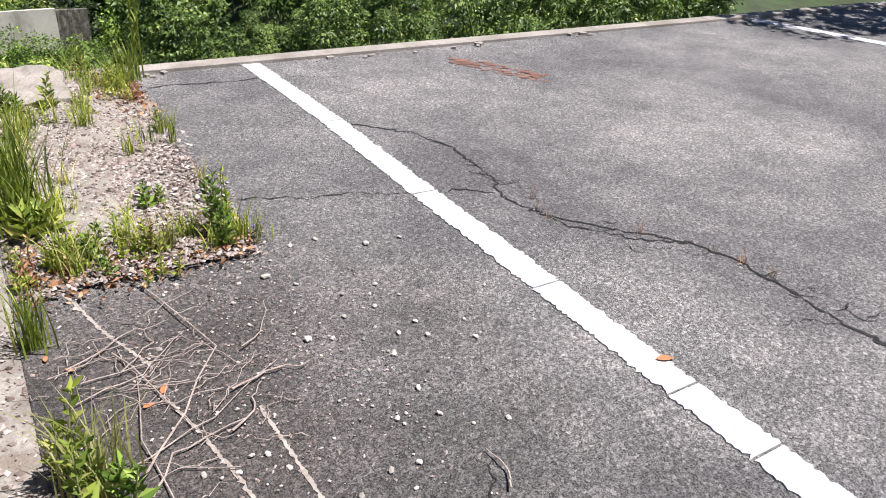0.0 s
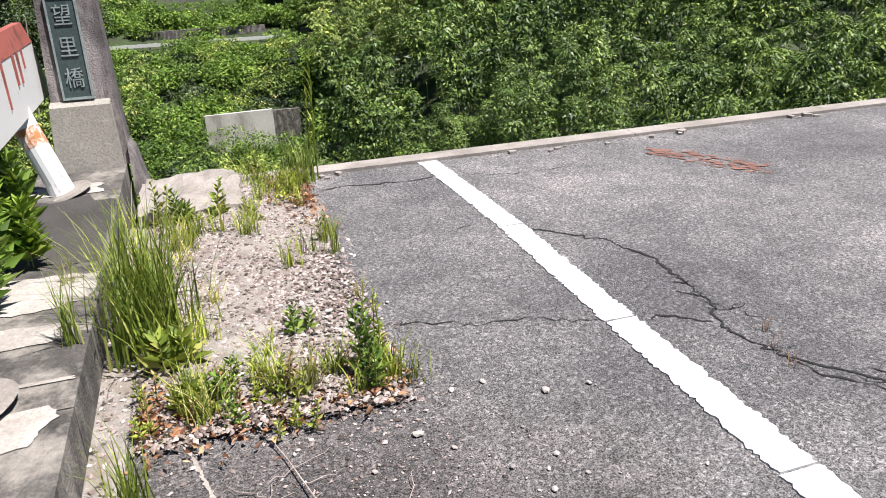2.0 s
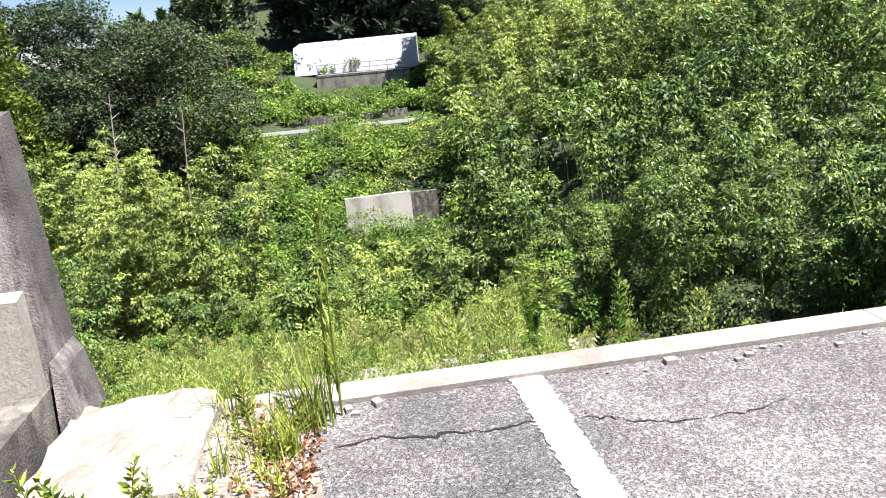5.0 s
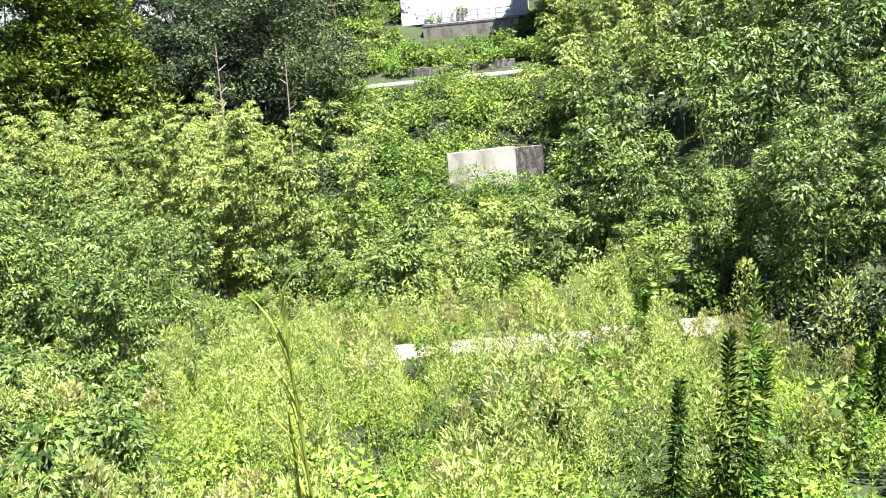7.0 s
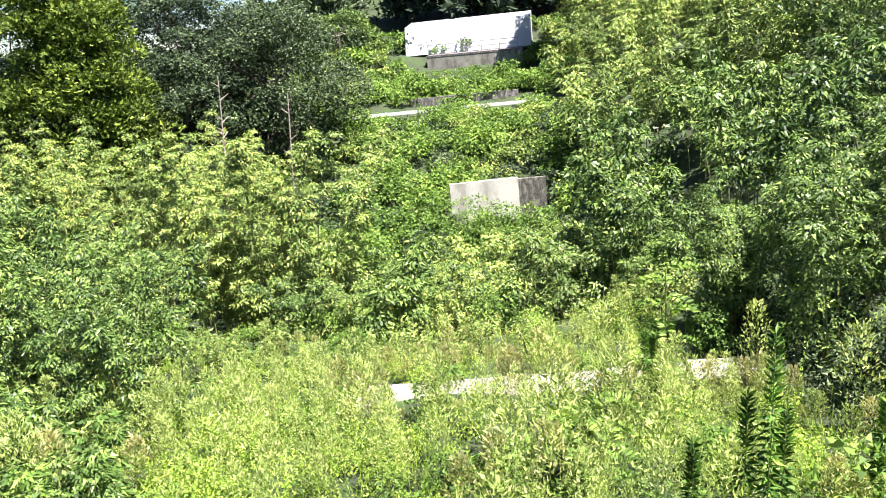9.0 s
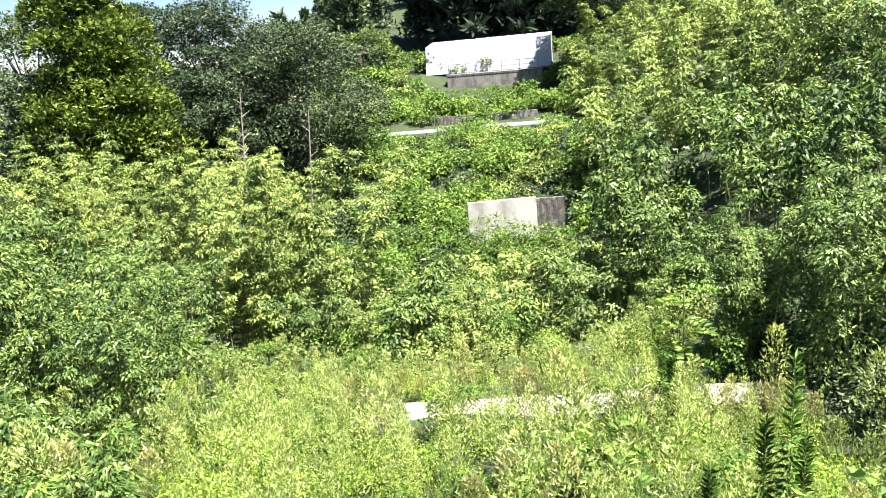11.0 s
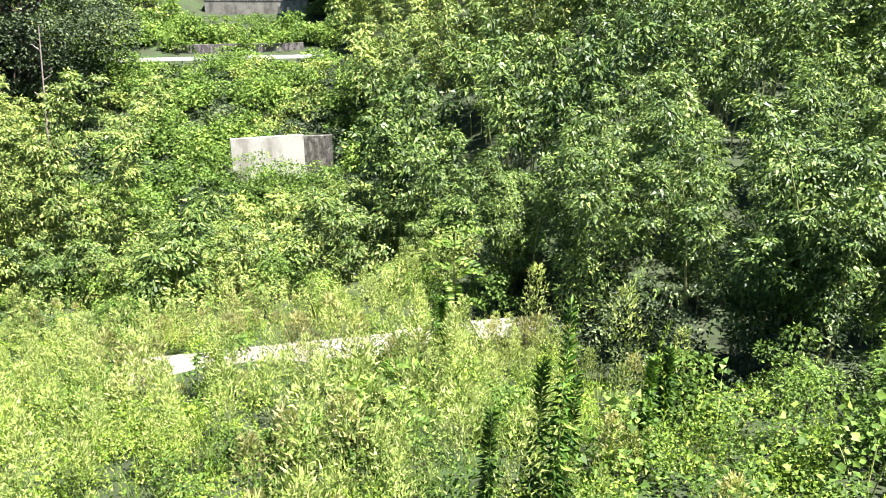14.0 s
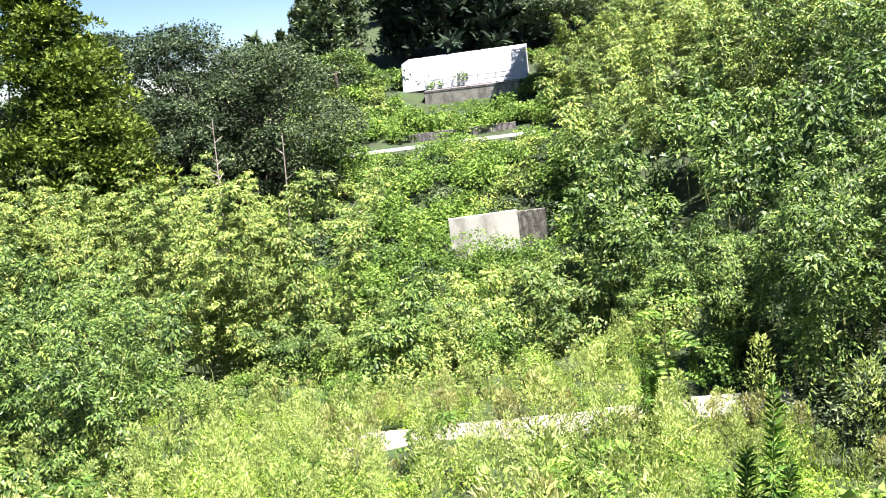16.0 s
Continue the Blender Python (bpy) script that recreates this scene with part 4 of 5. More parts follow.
def make_tree(name, seed, height, width, clumps, per, size, material, label, base=0.25, trunk=0.35):
    rng = np.random.default_rng(seed)
    tree = tagged(new(name), label, "tree")
    stems = [tube([(0, 0, -1), (0.1, 0, height * 0.3), (0.2, 0.1, height * 0.62)], [trunk, trunk * 0.75, trunk * 0.35], 9)]
    centres, radii = [], []
    for k in range(clumps):
        d = unit(rng, 1)[0]
        d[2] = abs(d[2]) * 1.3 - 0.35 if base > 0.2 else d[2] * 0.98
        c = np.array([d[0] * width / 2, d[1] * width / 2, height * (base + (1 - base) * 0.5) + d[2] * height * (1 - base) * 0.5]) * (1, 1, 1)
        c[:2] *= rng.uniform(0.55, 1.0)
        r = width * rng.uniform(0.09, 0.18)
        centres.append(c)
        radii.append(r)
        if k % 3 == 0:
            start = np.array([0.12, 0.05, height * rng.uniform(0.25, 0.55)])
            stems.append(tube([start, (start + c) / 2 + (0, 0, 0.3), c], [trunk * 0.35, trunk * 0.2, trunk * 0.06], 6))
    part("crown", leaf_mesh("crown", pads(rng, centres, radii, per, size, 0.55, 0.15, 0.62, 0.5), material, 3), tree)
    for i, (v, f) in enumerate(stems):
        part("limb" if i else "trunk", mesh_from("limb", v.tolist(), f, BARK), tree)
    return tree


def make_cedar(seed, height, width, tiers, per, size, material, label, bare=0.05, tuft=0.075):
    rng = np.random.default_rng(seed)
    tree = tagged(new("cedar"), label, "tree")
    v, f = tube([(0, 0, -1), (0, 0, height * 0.5), (0, 0, height)], [width * 0.05, width * 0.03, 0.03], 8)
    part("trunk", mesh_from("trunk", v.tolist(), f, BARK), tree)
    centres, radii = [], []
    for k in range(tiers):
        u = bare + (1 - bare) * rng.random() ** 0.9
        a = rng.uniform(0, 6.28)
        r = width / 2 * (1.02 - u) ** 0.75 * rng.uniform(0.25, 1.0)
        c = np.array([math.cos(a) * r, math.sin(a) * r, u * height - 0.12 * r])
        centres.append(c)
        radii.append(tuft * width * (1.25 - u) * rng.uniform(0.7, 1.3))
    part("crown", leaf_mesh("crown", pads(rng, centres, radii, per, size, 0.4, -0.25, 0.8, 0.6), material, 3), tree)
    return tree


def stand(ob, x, y, turn=0):
    ob.matrix_world = pose(x, y, float(ground_height(x, y)), 0, 0, turn)
    return ob


def polar(az, dist):
    """A spot at that bearing and distance from the end of the walk."""
    return 1.7 + dist * math.sin(radians(az)), 5.3 + dist * math.cos(radians(az))


stand(make_cedar(600, 27, 13.5, 760, 140, 0.4, CEDAR, "tall dense green cedar above the bamboo", 0.0, 0.09), *polar(-27.0, 56))
stand(make_tree("broadleaf_tree", 601, 14.2, 13, 110, 560, 0.28, BROAD, "large dark evergreen tree with rounded crown", 0.02), *polar(-19.0, 66))
stand(make_tree("broadleaf_tree", 602, 12.5, 14, 120, 560, 0.28, BROAD, "dark evergreen tree with spreading crown", 0.0), *polar(-13.8, 64))
stand(make_tree("broadleaf_tree", 603, 11, 10, 70, 450, 0.28, BROAD, "dark evergreen tree behind the bamboo", 0.0), *polar(-21.5, 60))
stand(make_tree("broadleaf_tree", 604, 11.5, 11, 60, 520, 0.3, BROAD, "spreading tree with bare branching trunk beside the white building", 0.45, 0.22), *polar(8.6, 88))
stand(make_tree("broadleaf_tree", 608, 12.5, 12, 80, 350, 0.3, BROAD, "dark evergreen tree between the cedar and its neighbours", 0.0), *polar(-23.5, 73))
stand(make_tree("broadleaf_tree", 609, 13, 14, 70, 350, 0.34, BROAD, "dark evergreen tree behind the tall cedar", 0.0), *polar(-31, 74))
stand(make_tree("broadleaf_tree", 605, 12, 10, 40, 600, 0.32, BROAD, "dark tree at the edge of the slope", 0.05), *polar(-32.5, 58))
stand(make_tree("broadleaf_tree", 606, 6, 9, 36, 700, 0.28, BAMBOO, "leafy green tree above the far lane", 0.0), *polar(-8.5, 96))
shade = stand(make_tree("roadside_tree", 607, 6.5, 3.8, 34, 220, 0.17, VINE, "leafy green tree casting shade on the asphalt", 0.35, 0.14), 10.3, 5.1)
shade.location.z = 0.0

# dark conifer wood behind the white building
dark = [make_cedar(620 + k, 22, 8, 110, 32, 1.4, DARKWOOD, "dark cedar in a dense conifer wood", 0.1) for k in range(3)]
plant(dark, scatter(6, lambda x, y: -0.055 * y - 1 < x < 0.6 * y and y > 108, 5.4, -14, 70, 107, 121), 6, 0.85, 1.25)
hill = [make_cedar(640 + k, 10, 8, 70, 32, 1.0, BROAD, "conifer on a distant wooded hill") for k in range(2)]
plant(hill, scatter(7, lambda x, y: -0.26 * y < x < -0.02 * y, 10.5, -62, 0, 112, 235), 7, 0.8, 1.3)

# shrubs and vines of the slope
def make_shrub(seed, height, width, n, size, material, label, slim=0.55):
    rng = np.random.default_rng(seed)
    ob = tagged(new("shrub"), label, "shrub", "slope shrubs")
    m = 15
    u = unit(rng, m)
    u[:, 2] = np.abs(u[:, 2])
    c = u * rng.uniform(0.45, 0.85, (m, 1)) * (width / 2, width / 2, height)
    part("foliage", leaf_mesh("foliage", pads(rng, c, width * rng.uniform(0.13, 0.24, m), n // m, size, slim, 0.3, 0.75, 0.5), material, 3), ob)
    stems = [tube([(0, 0, -0.4), u[k] * (width * 0.2, width * 0.2, height * 0.4), u[k] * (width * 0.4, width * 0.4, height * 0.8)], [0.04, 0.025, 0.01], 5) for k in range(4)]
    for v, f in stems:
        part("stem", mesh_from("stem", v.tolist(), f, BARK), ob)
    return ob


vines = [make_shrub(660 + k, 1.8, 4.0, 1100, 0.32, VINE, "bright green vine-covered shrub on the slope") for k in range(3)]
vines += [make_shrub(665, 2.4, 3.4, 1000, 0.29, BAMBOO_Y, "yellow-green bush on the slope"), make_shrub(666, 2.3, 3.4, 1000, 0.3, BROAD, "dark green bush on the slope")]
plant(vines, scatter(8, lambda x, y: -0.24 * y < x < 0.17 * y + 2 and not (-0.5 < x < 7.5 and 53.5 < y < 56.5), 2.5, -26, 18, 48.5, 72), 8, 0.7, 1.2)
slope = [make_shrub(670 + k, 2.8, 4.0, 1000, 0.4, VINE if k else BAMBOO_Y, "green bush on the upper slope") for k in range(3)]
plant(slope, scatter(9, lambda x, y: -0.3 * y < x < 0.16 * y + 2 and not (-5.0 < x < 10 and 82 < y < 98), 3.3, -36, 20, 78.6, 106), 9, 0.6, 1.1)
crest = [make_shrub(680 + k, 3.4, 4.8, 1500, 0.27, BROAD if k else BAMBOO_Y, "tall bush along the ridge") for k in range(2)]
plant(crest, scatter(10, lambda x, y: -0.5 * y < x < -0.04 * y - 5, 5.0, -62, -6, 80, 112), 10, 0.8, 1.3)


# ---- far walls, lane, white building ----
def far_wall():
    w = thing("retaining_wall", "pale stained concrete retaining wall half hidden by shrubs", "retaining wall", polar(1.4, 50) + (-12.25,), 4)
    part("wall_panel", slab("wall_panel", PALE_WALL, -2.4, 2.35, -0.15, 0.15, -2.5, 2.75, 0.03), w)
    # the dark mottled concrete paints the wing's shade beside the sunlit panel
    side = part("wall_wing", slab("wall_wing", PARAPET, 0, 1.9, -0.15, 0.15, -2.5, 2.65, 0.03), w, "stained wing, coloured darker as if shaded")
    side.location, side.rotation_euler = (2.37, 0, 0), (0, 0, radians(-5))


far_wall()


veil = [make_shrub(690 + k, 2.7, 2.6, 1100, 0.18, VINE, "green bush in front of the pale wall") for k in range(2)]
plant(veil, [(0.9, 53.2), (2.1, 53.3), (3.3, 53.2), (4.4, 53.0), (5.4, 53.1), (6.4, 53.0), (-1.2, 53.4), (2.8, 52.2), (4.9, 52.0), (0.2, 52.0)], 15, 1.2, 1.4)


def far_lane():
    lane = thing("lane", "pale concrete lane crossing the far slope", "road", kind="structure")
    xs = np.linspace(-15, 11, 14)
    v, f = [], []
    for x in xs:
        z = -7.1 + 0.012 * (x + 15)
        v += [(x, 75.6, z - 1.6), (x, 75.6, z), (x, 77.4, z + 0.05), (x, 77.4, z - 1.6)]
    for i in range(len(xs) - 1):
        f += [(4 * i + k, 4 * i + k + 1, 4 * i + 5 + k, 4 * i + 4 + k) for k in range(3)]
    part("lane_slab", mesh_from("lane_slab", v, f, KERB), lane)
    wall = thing("lane_wall", "dark stained retaining wall above the lane", "retaining wall")
    for k in range(5):
        part("wall_panel", slab("wall_panel", PILLAR, -4.0 + 2.3 * k, -1.72 + 2.3 * k, 77.45, 77.8, -8.4, -5.75, 0.03), wall)
    rail = thing("guard_rail", "white guard rail along the far lane", "guard rail")
    part("beam", slab("beam", WHITE_STEEL, -15, 9, 74.3, 74.36, -6.75, -6.45, 0.02), rail)
    for k in range(13):
        part("post", slab("post", STEEL, -14.9 + 1.95 * k, -14.78 + 1.95 * k, 74.37, 74.46, -7.9, -6.42, 0.01), rail)


far_lane()


def white_building():
    b = thing("greenhouse", "long white sheeted shed on a concrete footing", "building", polar(1.3, 92) + (-1.15,), -8)
    part("front_sheet", bevelled("front_sheet", TARP, lambda bm: hull_of(bm, [(-8, 0, -1.5), (7.2, 0, -1.5), (7.2, 0.15, -1.5), (-8, 0.15, -1.5)], [(-8, 0.9, 1.6), (7.2, 0.9, 1.75), (7.2, 1.1, 1.75), (-8, 1.1, 1.6)]), 0.03), b)
    part("roof", bevelled("roof", TARP, lambda bm: hull_of(bm, [(-8, 0.95, 1.62), (7.2, 0.95, 1.77), (7.2, 6, 1.77), (-8, 6, 1.62)], [(-8, 1.0, 1.8), (7.2, 1.0, 1.95), (7.2, 5.9, 2.4), (-8, 5.9, 2.3)]), 0.03), b)
    for x in (-8.0, 7.05):
        part("end_wall", slab("end_wall", TARP, x, x + 0.15, 1.15, 5.8, -2.4, 1.6, 0.02), b)
    part("footing", slab("footing", CONCRETE, -5, 6.2, -2.6, 0.5, -6.5, -1.75, 0.06), b, "grey concrete footing wall")
    part("ledge", slab("ledge", PILLAR, -5.05, 6.25, -2.63, 0.4, -1.745, -1.55, 0.03), b, "dark ledge")
    for k in range(6):
        part("rail_post", slab("rail_post", STEEL, -4.8 + 2.1 * k, -4.72 + 2.1 * k, -2.6, -2.52, -1.6, -0.3, 0.01), b)
    for z in (-0.95, -0.4):
        part("rail", slab("rail", STEEL, -4.8, 5.8, -2.62, -2.55, z, z + 0.07, 0.01), b)


white_building()


def dead_pole(az, dist, top, seed, twigs=0):
    x, y = polar(az, dist)
    z0 = float(ground_height(x, y))
    rng = np.random.default_rng(seed)
    h = top - z0
    p = thing("dead_bamboo_pole", "bare dead bamboo pole above the thicket", "bamboo", (x, y, z0))
    v, f = tube([(0, 0, -0.3), (0.045 * h, 0, h * 0.5), (0.09 * h, 0, h)], [0.075, 0.06, 0.025], 7)
    part("culm", mesh_from("culm", v.tolist(), f, DEAD), p)
    for k in range(twigs):
        t = rng.uniform(0.62, 0.97)
        a = rng.uniform(0, 6.28)
        v, f = tube([(0.09 * h * t, 0, h * t), (0.09 * h * t + 0.5 * math.cos(a), 0.5 * math.sin(a), h * t + 0.3)], [0.035, 0.015], 5)
        part("twig", mesh_from("twig", v.tolist(), f, DEAD), p)


dead_pole(-14.4, 42, -1.6, 1, 4)
dead_pole(-19.2, 44, -0.4, 2, 14)

# ---- the meadow below the kerb ----
slabs = thing("concrete_channel", "pale concrete channel slabs among the weeds", "channel", kind="structure")
for x0, x1, y, z, a in ((-2.0, 0.6, 22.7, -7.98, -2), (0.65, 2.6, 22.6, -7.96, -2), (2.65, 4.8, 22.5, -7.94, -2), (4.85, 6.9, 22.4, -7.86, -2), (6.95, 9.4, 22.2, -7.75, -4)):
    m = part("channel_slab", slab("channel_slab", KERB, x0 - (x0 + x1) / 2, (x1 - x0) / 2, -0.55, 0.55, -1.6, 0, 0.03), slabs)
    m.location, m.rotation_euler = ((x0 + x1) / 2, y, z), (0, 0, radians(a))


def meadow_edge(x, y):
    return 8.2 < y < 28.6 and max(-0.62 * y - 1, -14 + max(0, y - 20) * 0.6) < x < min(0.42 * y + 3.5, 8.4 + max(0, 16 - y) * 0.35)


def tile_leaves(sets, spots, rng, low, high):
    """Leaf corners of many plants, each a turned and scaled copy of one of the sets."""
    out = []
    for x, y in spots:
        v = sets[rng.integers(len(sets))]
        a, s = rng.uniform(0, 6.28), rng.uniform(low, high) * (1.0 + 0.55 * noise.noise(Vector((x * 0.5, y * 0.5, len(v) * 0.01)))) * (1.0 - 0.4 * float(smooth(20, 27, y) * smooth(40, 30, y)))
        c, k = math.cos(a) * s, math.sin(a) * s
        out.append(np.stack([v[:, 0] * c - v[:, 1] * k + x, v[:, 0] * k + v[:, 1] * c + y, v[:, 2] * s + float(ground_height(x, y))], 1))
    return np.concatenate(out)


def plume_leaves(rng, height, width, n, size):
    """A feathery weed: fine leaves in a narrow cone round a stem."""
    t = rng.random(n) ** 0.6
    a = rng.uniform(0, 6.28, n)
    r = width / 2 * (1.1 - t) ** 0.7 * rng.random(n) ** 0.5
    base = np.stack([np.cos(a) * r, np.sin(a) * r, height * (0.3 + 0.7 * t)], 1)
    way = np.stack([np.cos(a) * 0.5, np.sin(a) * 0.5, np.full(n, 0.9)], 1) + rng.normal(0, 0.35, (n, 3))
    l = size * rng.uniform(0.6, 1.3, n)
    return slim_leaves(base, way, l, l * 0.28, rng)


def bush_leaves(rng, height, width, n, size):
    m = 7
    u = unit(rng, m)
    u[:, 2] = np.abs(u[:, 2])
    c = u * rng.uniform(0.35, 0.8, (m, 1)) * (width / 2, width / 2, height)
    return pads(rng, c, width * rng.uniform(0.15, 0.28, m), n // m, size, 0.6, 0.25, 0.75, 0.5)


def build_meadow():
    rng = np.random.default_rng(77)

    def inside(x, y):
        front = 20.6 < y < 22.1 and (-0.8 < x < 0.3 or 3.2 < x < 4.6)
        return meadow_edge(x, y) and not front and not (22.0 < y < 23.2 and -2 < x < 9.3)

    patch = lambda x, y, k: noise.noise(Vector((x * 0.33 + 7.1 * k, y * 0.33, k * 3.7)))
    kinds = (
        ("feathery_weeds", [plume_leaves(rng, rng.uniform(1.2, 2.0), 0.7, 430, 0.07) for _ in range(6)], 0.64, PLUME, "pale yellow-green feathery weeds filling the meadow", lambda x, y: patch(x, y, 1) > -0.15),
        ("leafy_weeds", [bush_leaves(rng, rng.uniform(0.8, 1.5), 1.2, 640, 0.072) for _ in range(6)], 0.82, MEADOW, "bright green leafy weeds of the meadow", lambda x, y: patch(x, y, 2) > -0.08),
        ("dark_weeds", [bush_leaves(rng, rng.uniform(0.8, 1.4), 1.2, 620, 0.085) for _ in range(4)], 1.0, VINE, "deep green bushy weeds of the meadow", lambda x, y: patch(x, y, 3) > -0.05),
        ("stalk_weeds", [np.concatenate([stalk_weed(rng, rng.uniform(1.2, 1.9), 44, 0.09, spread=0.8)[0] + (rng.normal(0, 0.2), rng.normal(0, 0.2), 0) for _ in range(3)]) for _ in range(5)], 1.3, MEADOW, "upright leafy stalks of the meadow", lambda x, y: True),
        ("dry_weeds", [plume_leaves(rng, rng.uniform(1.0, 1.6), 0.7, 420, 0.09) for _ in range(4)], 0.9, DRY, "tan dry weeds among the green ones", lambda x, y: patch(x, y, 4) > 0.16 or (-2 < x < 9 and 19.3 < y < 21.4)),
    )
    for k, (name, sets, step, mat, lab, where) in enumerate(kinds):
        spots = scatter(30 + k, lambda x, y: inside(x, y) and where(x, y), step, -17, 15, 6.3, 29.5)
        tagged(new(name, leaf_mesh(name, tile_leaves(sets, spots, rng, 0.5, 1.4), mat, 4 if name == "stalk_weeds" else 3)), lab, "weeds", kind="stuff")
    spots = scatter(90, inside, 0.85, -17, 15, 6.3, 29.5)
    vs, fs, k = [], [], 0
    sets = [blades(rng, 13, np.zeros(3), 0.1, 1.25, 0.014, 0.4) for _ in range(5)]
    for x, y in spots:
        v, f = sets[rng.integers(5)]
        a, s = rng.uniform(0, 6.28), rng.uniform(0.6, 1.2)
        c, d = math.cos(a) * s, math.sin(a) * s
        vs.append(np.stack([v[:, 0] * c - v[:, 1] * d + x, v[:, 0] * d + v[:, 1] * c + y, v[:, 2] * s + float(ground_height(x, y))], 1))
        fs.append(f + k)
        k += len(v)
    tagged(new("meadow_grass", mesh_from("meadow_grass", np.concatenate(vs).tolist(), np.concatenate(fs).tolist(), MEADOW)), "long green grass among the meadow weeds", "grass", kind="stuff")


build_meadow()


def build_low_vines():
    rng = np.random.default_rng(31)
    sets = [bush_leaves(rng, 0.9, 3.0, 800, 0.2) for _ in range(4)]
    spots = scatter(14, lambda x, y: y < 85.5 or x < -3.5, 2.2, -7, 11, 80, 91.5) + scatter(16, lambda x, y: True, 1.9, -24, 13, 70, 72.8) + scatter(17, lambda x, y: True, 2.0, -24, 12, 79.2, 80.8) + scatter(21, lambda x, y: math.sin(x * 1.7) + math.sin(x * 0.63 + 1) > 0.35, 1.5, -24, 12, 73.2, 75.4)
    small = scatter(26, lambda x, y: True, 1.2, -4, 10, 85.5, 93.8)
    tagged(new("low_weeds", leaf_mesh("low_weeds", tile_leaves([bush_leaves(rng, 0.7, 1.6, 220, 0.17) for _ in range(3)], small, rng, 0.6, 1.0), VINE, 3)), "short green weeds below the white shed", "weeds", kind="stuff")
    tagged(new("low_vines", leaf_mesh("low_vines", tile_leaves(sets, spots, rng, 1.0, 1.5), VINE, 3)), "low green vine tangle along the far lane", "vines", kind="stuff")


build_low_vines()


def goldenrod(x, y, height, seed, stems=1):
    rng = np.random.default_rng(seed)
    z0 = float(ground_height(x, y))
    g = tagged(new("goldenrod"), "tall leafy dark green goldenrod stalk", "weed", "goldenrod stalks")
    g.location = (x, y, z0)
    for k in range(stems):
        off = np.array([rng.normal(0, 0.16), rng.normal(0, 0.1), 0])
        h = height * rng.uniform(0.85, 1.05)
        n = 260
        t = np.linspace(0.1, 1, n)
        a = np.arange(n) * 2.4
        pos = np.stack([0.05 * np.sin(t * 2 + k) * t, 0.03 * t, t * h], 1) + off
        way = np.stack([np.cos(a), np.sin(a), np.where(t > 0.75, 0.9, -0.1)], 1)
        l = 0.21 * (1.1 - 0.45 * t) * rng.uniform(0.8, 1.15, n)
        part("leaves", leaf_mesh("leaves", leaf_verts(pos, way, l, l * 0.26, rng), GOLDROD), g)
        v, f = tube(np.vstack([[off], pos[::52], pos[-1:]]), np.linspace(0.012, 0.004, 7), 5)
        part("stem", mesh_from("stem", v.tolist(), f, CULM), g)


for i, (x, y, h, n) in enumerate(((4.44, 11.58, 3.35, 1), (4.12, 11.75, 2.8, 1), (3.84, 11.86, 2.4, 1), (5.3, 19.8, 2.3, 4), (4.7, 11.9, 2.6, 1), (6.6, 13.6, 1.9, 1), (7.4, 14.2, 1.7, 2))):
    goldenrod(x, y, h, 700 + i, n)

near_shrubs = [make_shrub(720 + k, 2.2, 2.2, 2200, 0.12, VINE, "leafy green shrub on the bank below the kerb", 0.5) for k in range(2)]
plant(near_shrubs, [(9.6, 10.4), (10.2, 12.2), (10.9, 11.0), (9.1, 9.2), (11.6, 12.8)] + scatter(27, lambda x, y: x > 9.2, 2.0, 8.6, 15, 8.5, 15.5), 12, 0.7, 1.15)


# dark leaves here put the deep shade of the bamboo's hollow into colour
under = [make_shrub(740 + k, 2.1, 2.4, 1500, 0.16, BROAD, "dark-leaved shrub that deepens the shade under the bamboo", 0.4) for k in range(2)]
plant(under, scatter(18, lambda x, y: x > 8.4 + max(0, 20 - y) * 0.35 and x < 10.8 + max(0, 22 - y) * 0.6, 1.9, 6, 15, 15, 27), 18, 0.7, 1.2)
fringe = [make_shrub(750 + k, 1.7, 2.4, 1500, 0.15, VINE if k else BAMBOO_Y, "leafy green bush where the meadow meets the bamboo", 0.4) for k in range(2)]
plant(fringe, scatter(19, lambda x, y: True, 2.1, -13, 8, 27.2, 29.6), 19, 0.6, 1.2)


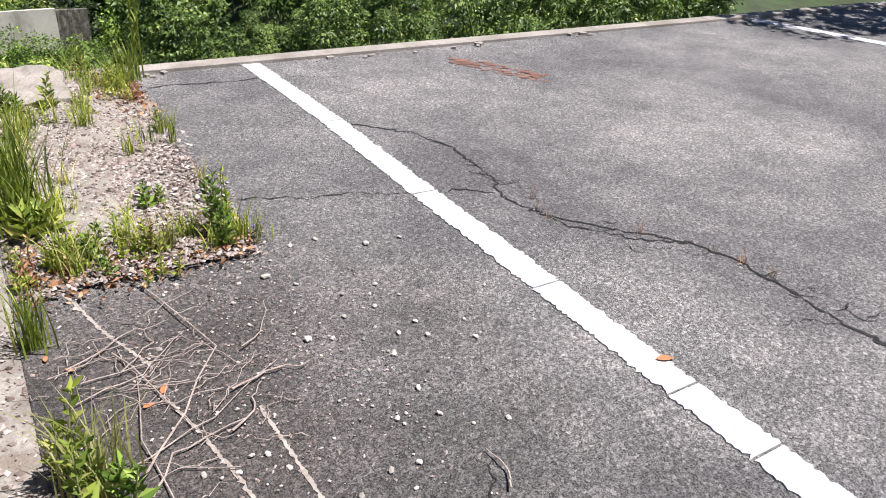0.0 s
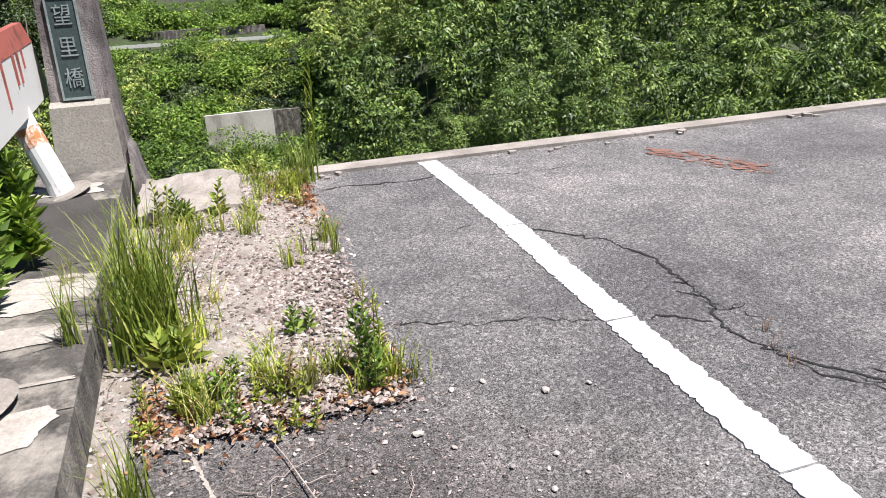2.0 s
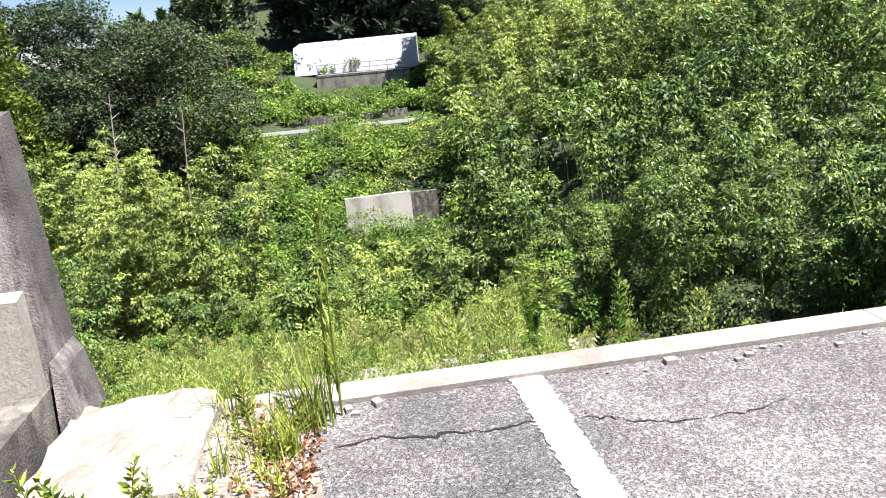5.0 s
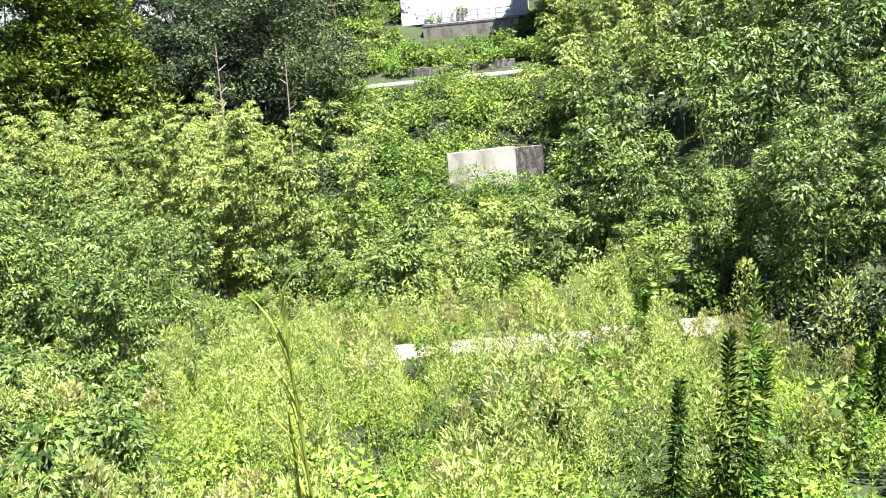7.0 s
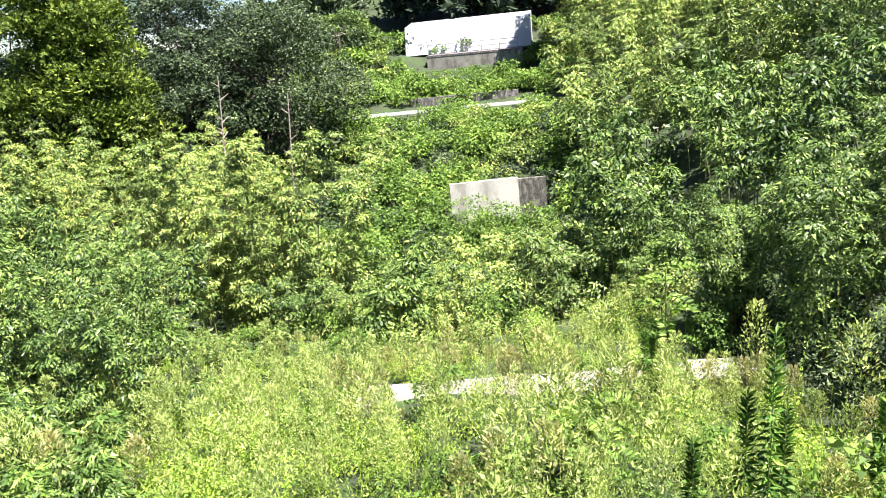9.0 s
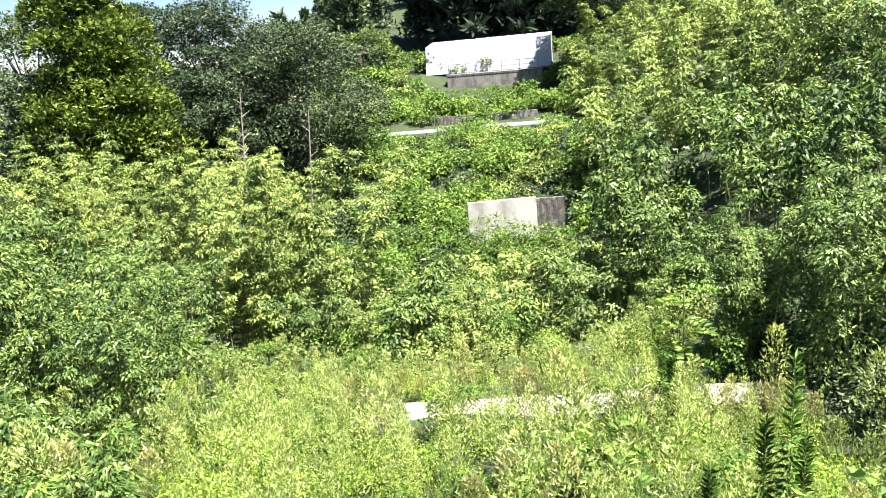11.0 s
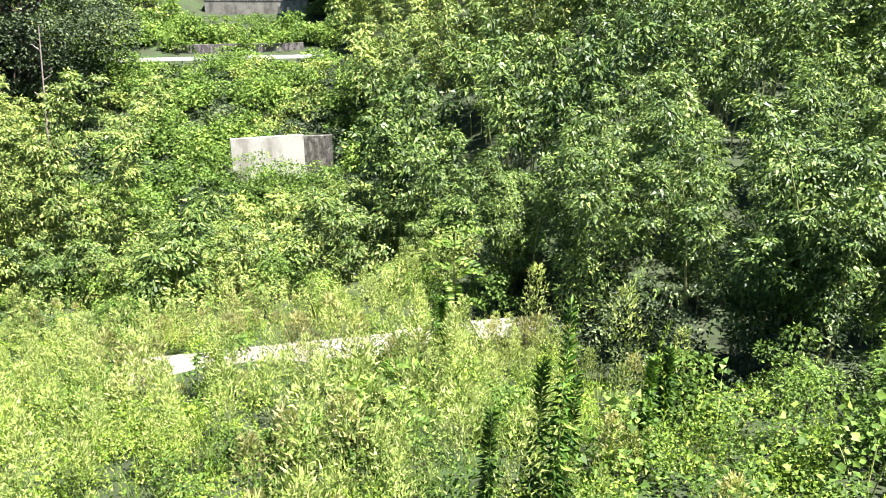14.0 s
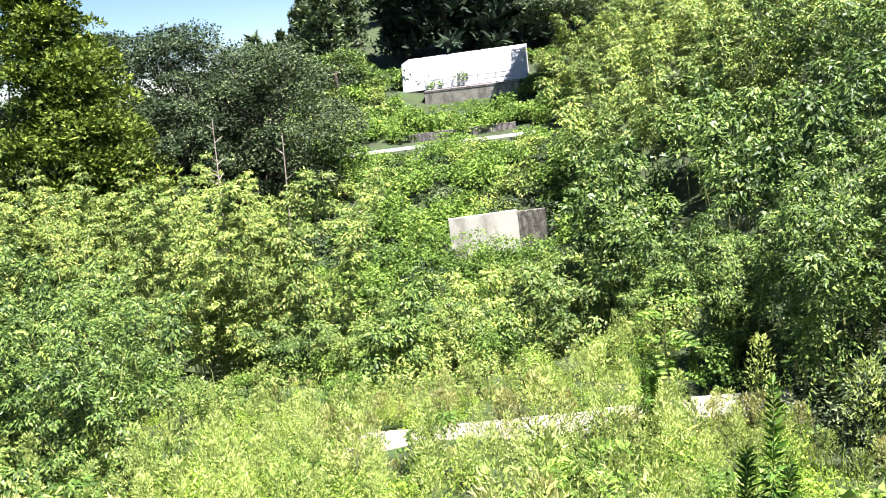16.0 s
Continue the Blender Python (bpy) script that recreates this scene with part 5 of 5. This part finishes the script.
def big_leaf_vine(x, y, seed):
    rng = np.random.default_rng(seed)
    v = tagged(new("broadleaf_vine"), "large-leaved bright green vine on the bank", "vine", "bank vines")
    v.location = (x, y, float(ground_height(x, y)))
    n = 190
    b = np.stack([rng.normal(0, 0.6, n), rng.normal(0, 0.45, n), rng.uniform(0.3, 1.0, n)], 1)
    b[:, 2] += 0.5 * np.exp(-(b[:, 0] ** 2 + b[:, 1] ** 2) * 2)
    w = np.stack([rng.normal(0, 1, n), rng.normal(-0.5, 0.8, n), rng.normal(-0.1, 0.25, n)], 1)
    l = rng.uniform(0.08, 0.17, n)
    part("leaves", leaf_mesh("leaves", leaf_verts(b, w, l, l * 0.85, rng, 0.1, 0.4), VINE), v)
    for k in range(5):
        p = b[k * 9]
        vv, f = tube([(p[0] * 0.3, p[1] * 0.3, -0.1), (p[0] * 0.7, p[1] * 0.7, p[2] * 0.6), tuple(p)], [0.012, 0.009, 0.004], 5)
        part("stem", mesh_from("stem", vv.tolist(), f, CULM), v)


for i, (x, y) in enumerate(((0.2, 8.7), (1.0, 8.4), (1.8, 8.6), (2.6, 8.9), (0.6, 9.5), (1.5, 9.4), (-0.8, 9.2), (2.3, 9.7), (9.2, 10.6), (9.0, 11.6))):
    big_leaf_vine(x, y, 800 + i)


def pinnate_sapling(x, y, height, seed):
    """A thin stem with long compound leaves of paired leaflets."""
    rng = np.random.default_rng(seed)
    s = tagged(new("pinnate_sapling"), "slim sapling with long paired leaflets", "sapling")
    s.location = (x, y, float(ground_height(x, y)))
    v, f = tube([(0, 0, -0.2), (0.05, 0, height * 0.5), (0.08, 0.02, height)], [0.035, 0.025, 0.012], 6)
    part("stem", mesh_from("stem", v.tolist(), f, CULM), s)
    for k in range(14):
        a, z = k * 2.4 + rng.normal(0, 0.2), height * (0.2 + 0.8 * k / 13)
        out = np.array([math.cos(a), math.sin(a), 0.35])
        t = np.linspace(0.15, 1, 13)
        rib = np.array([0.06, 0, z]) + out * (0.75 * t)[:, None] + np.array([0, 0, -0.35]) * (t ** 2)[:, None]
        side = np.cross(out, (0, 0, 1.0))
        b = np.concatenate([rib, rib])
        w = np.concatenate([side + out * 0.35 + rng.normal(0, 0.08, (13, 3)), -side + out * 0.35 + rng.normal(0, 0.08, (13, 3))])
        part("compound_leaf", leaf_mesh("compound_leaf", leaf_verts(b, w, 0.24, 0.075, rng), VINE), s)


pinnate_sapling(5.9, 21.0, 3.6, 900)
pinnate_sapling(3.2, 16.0, 1.8, 901)
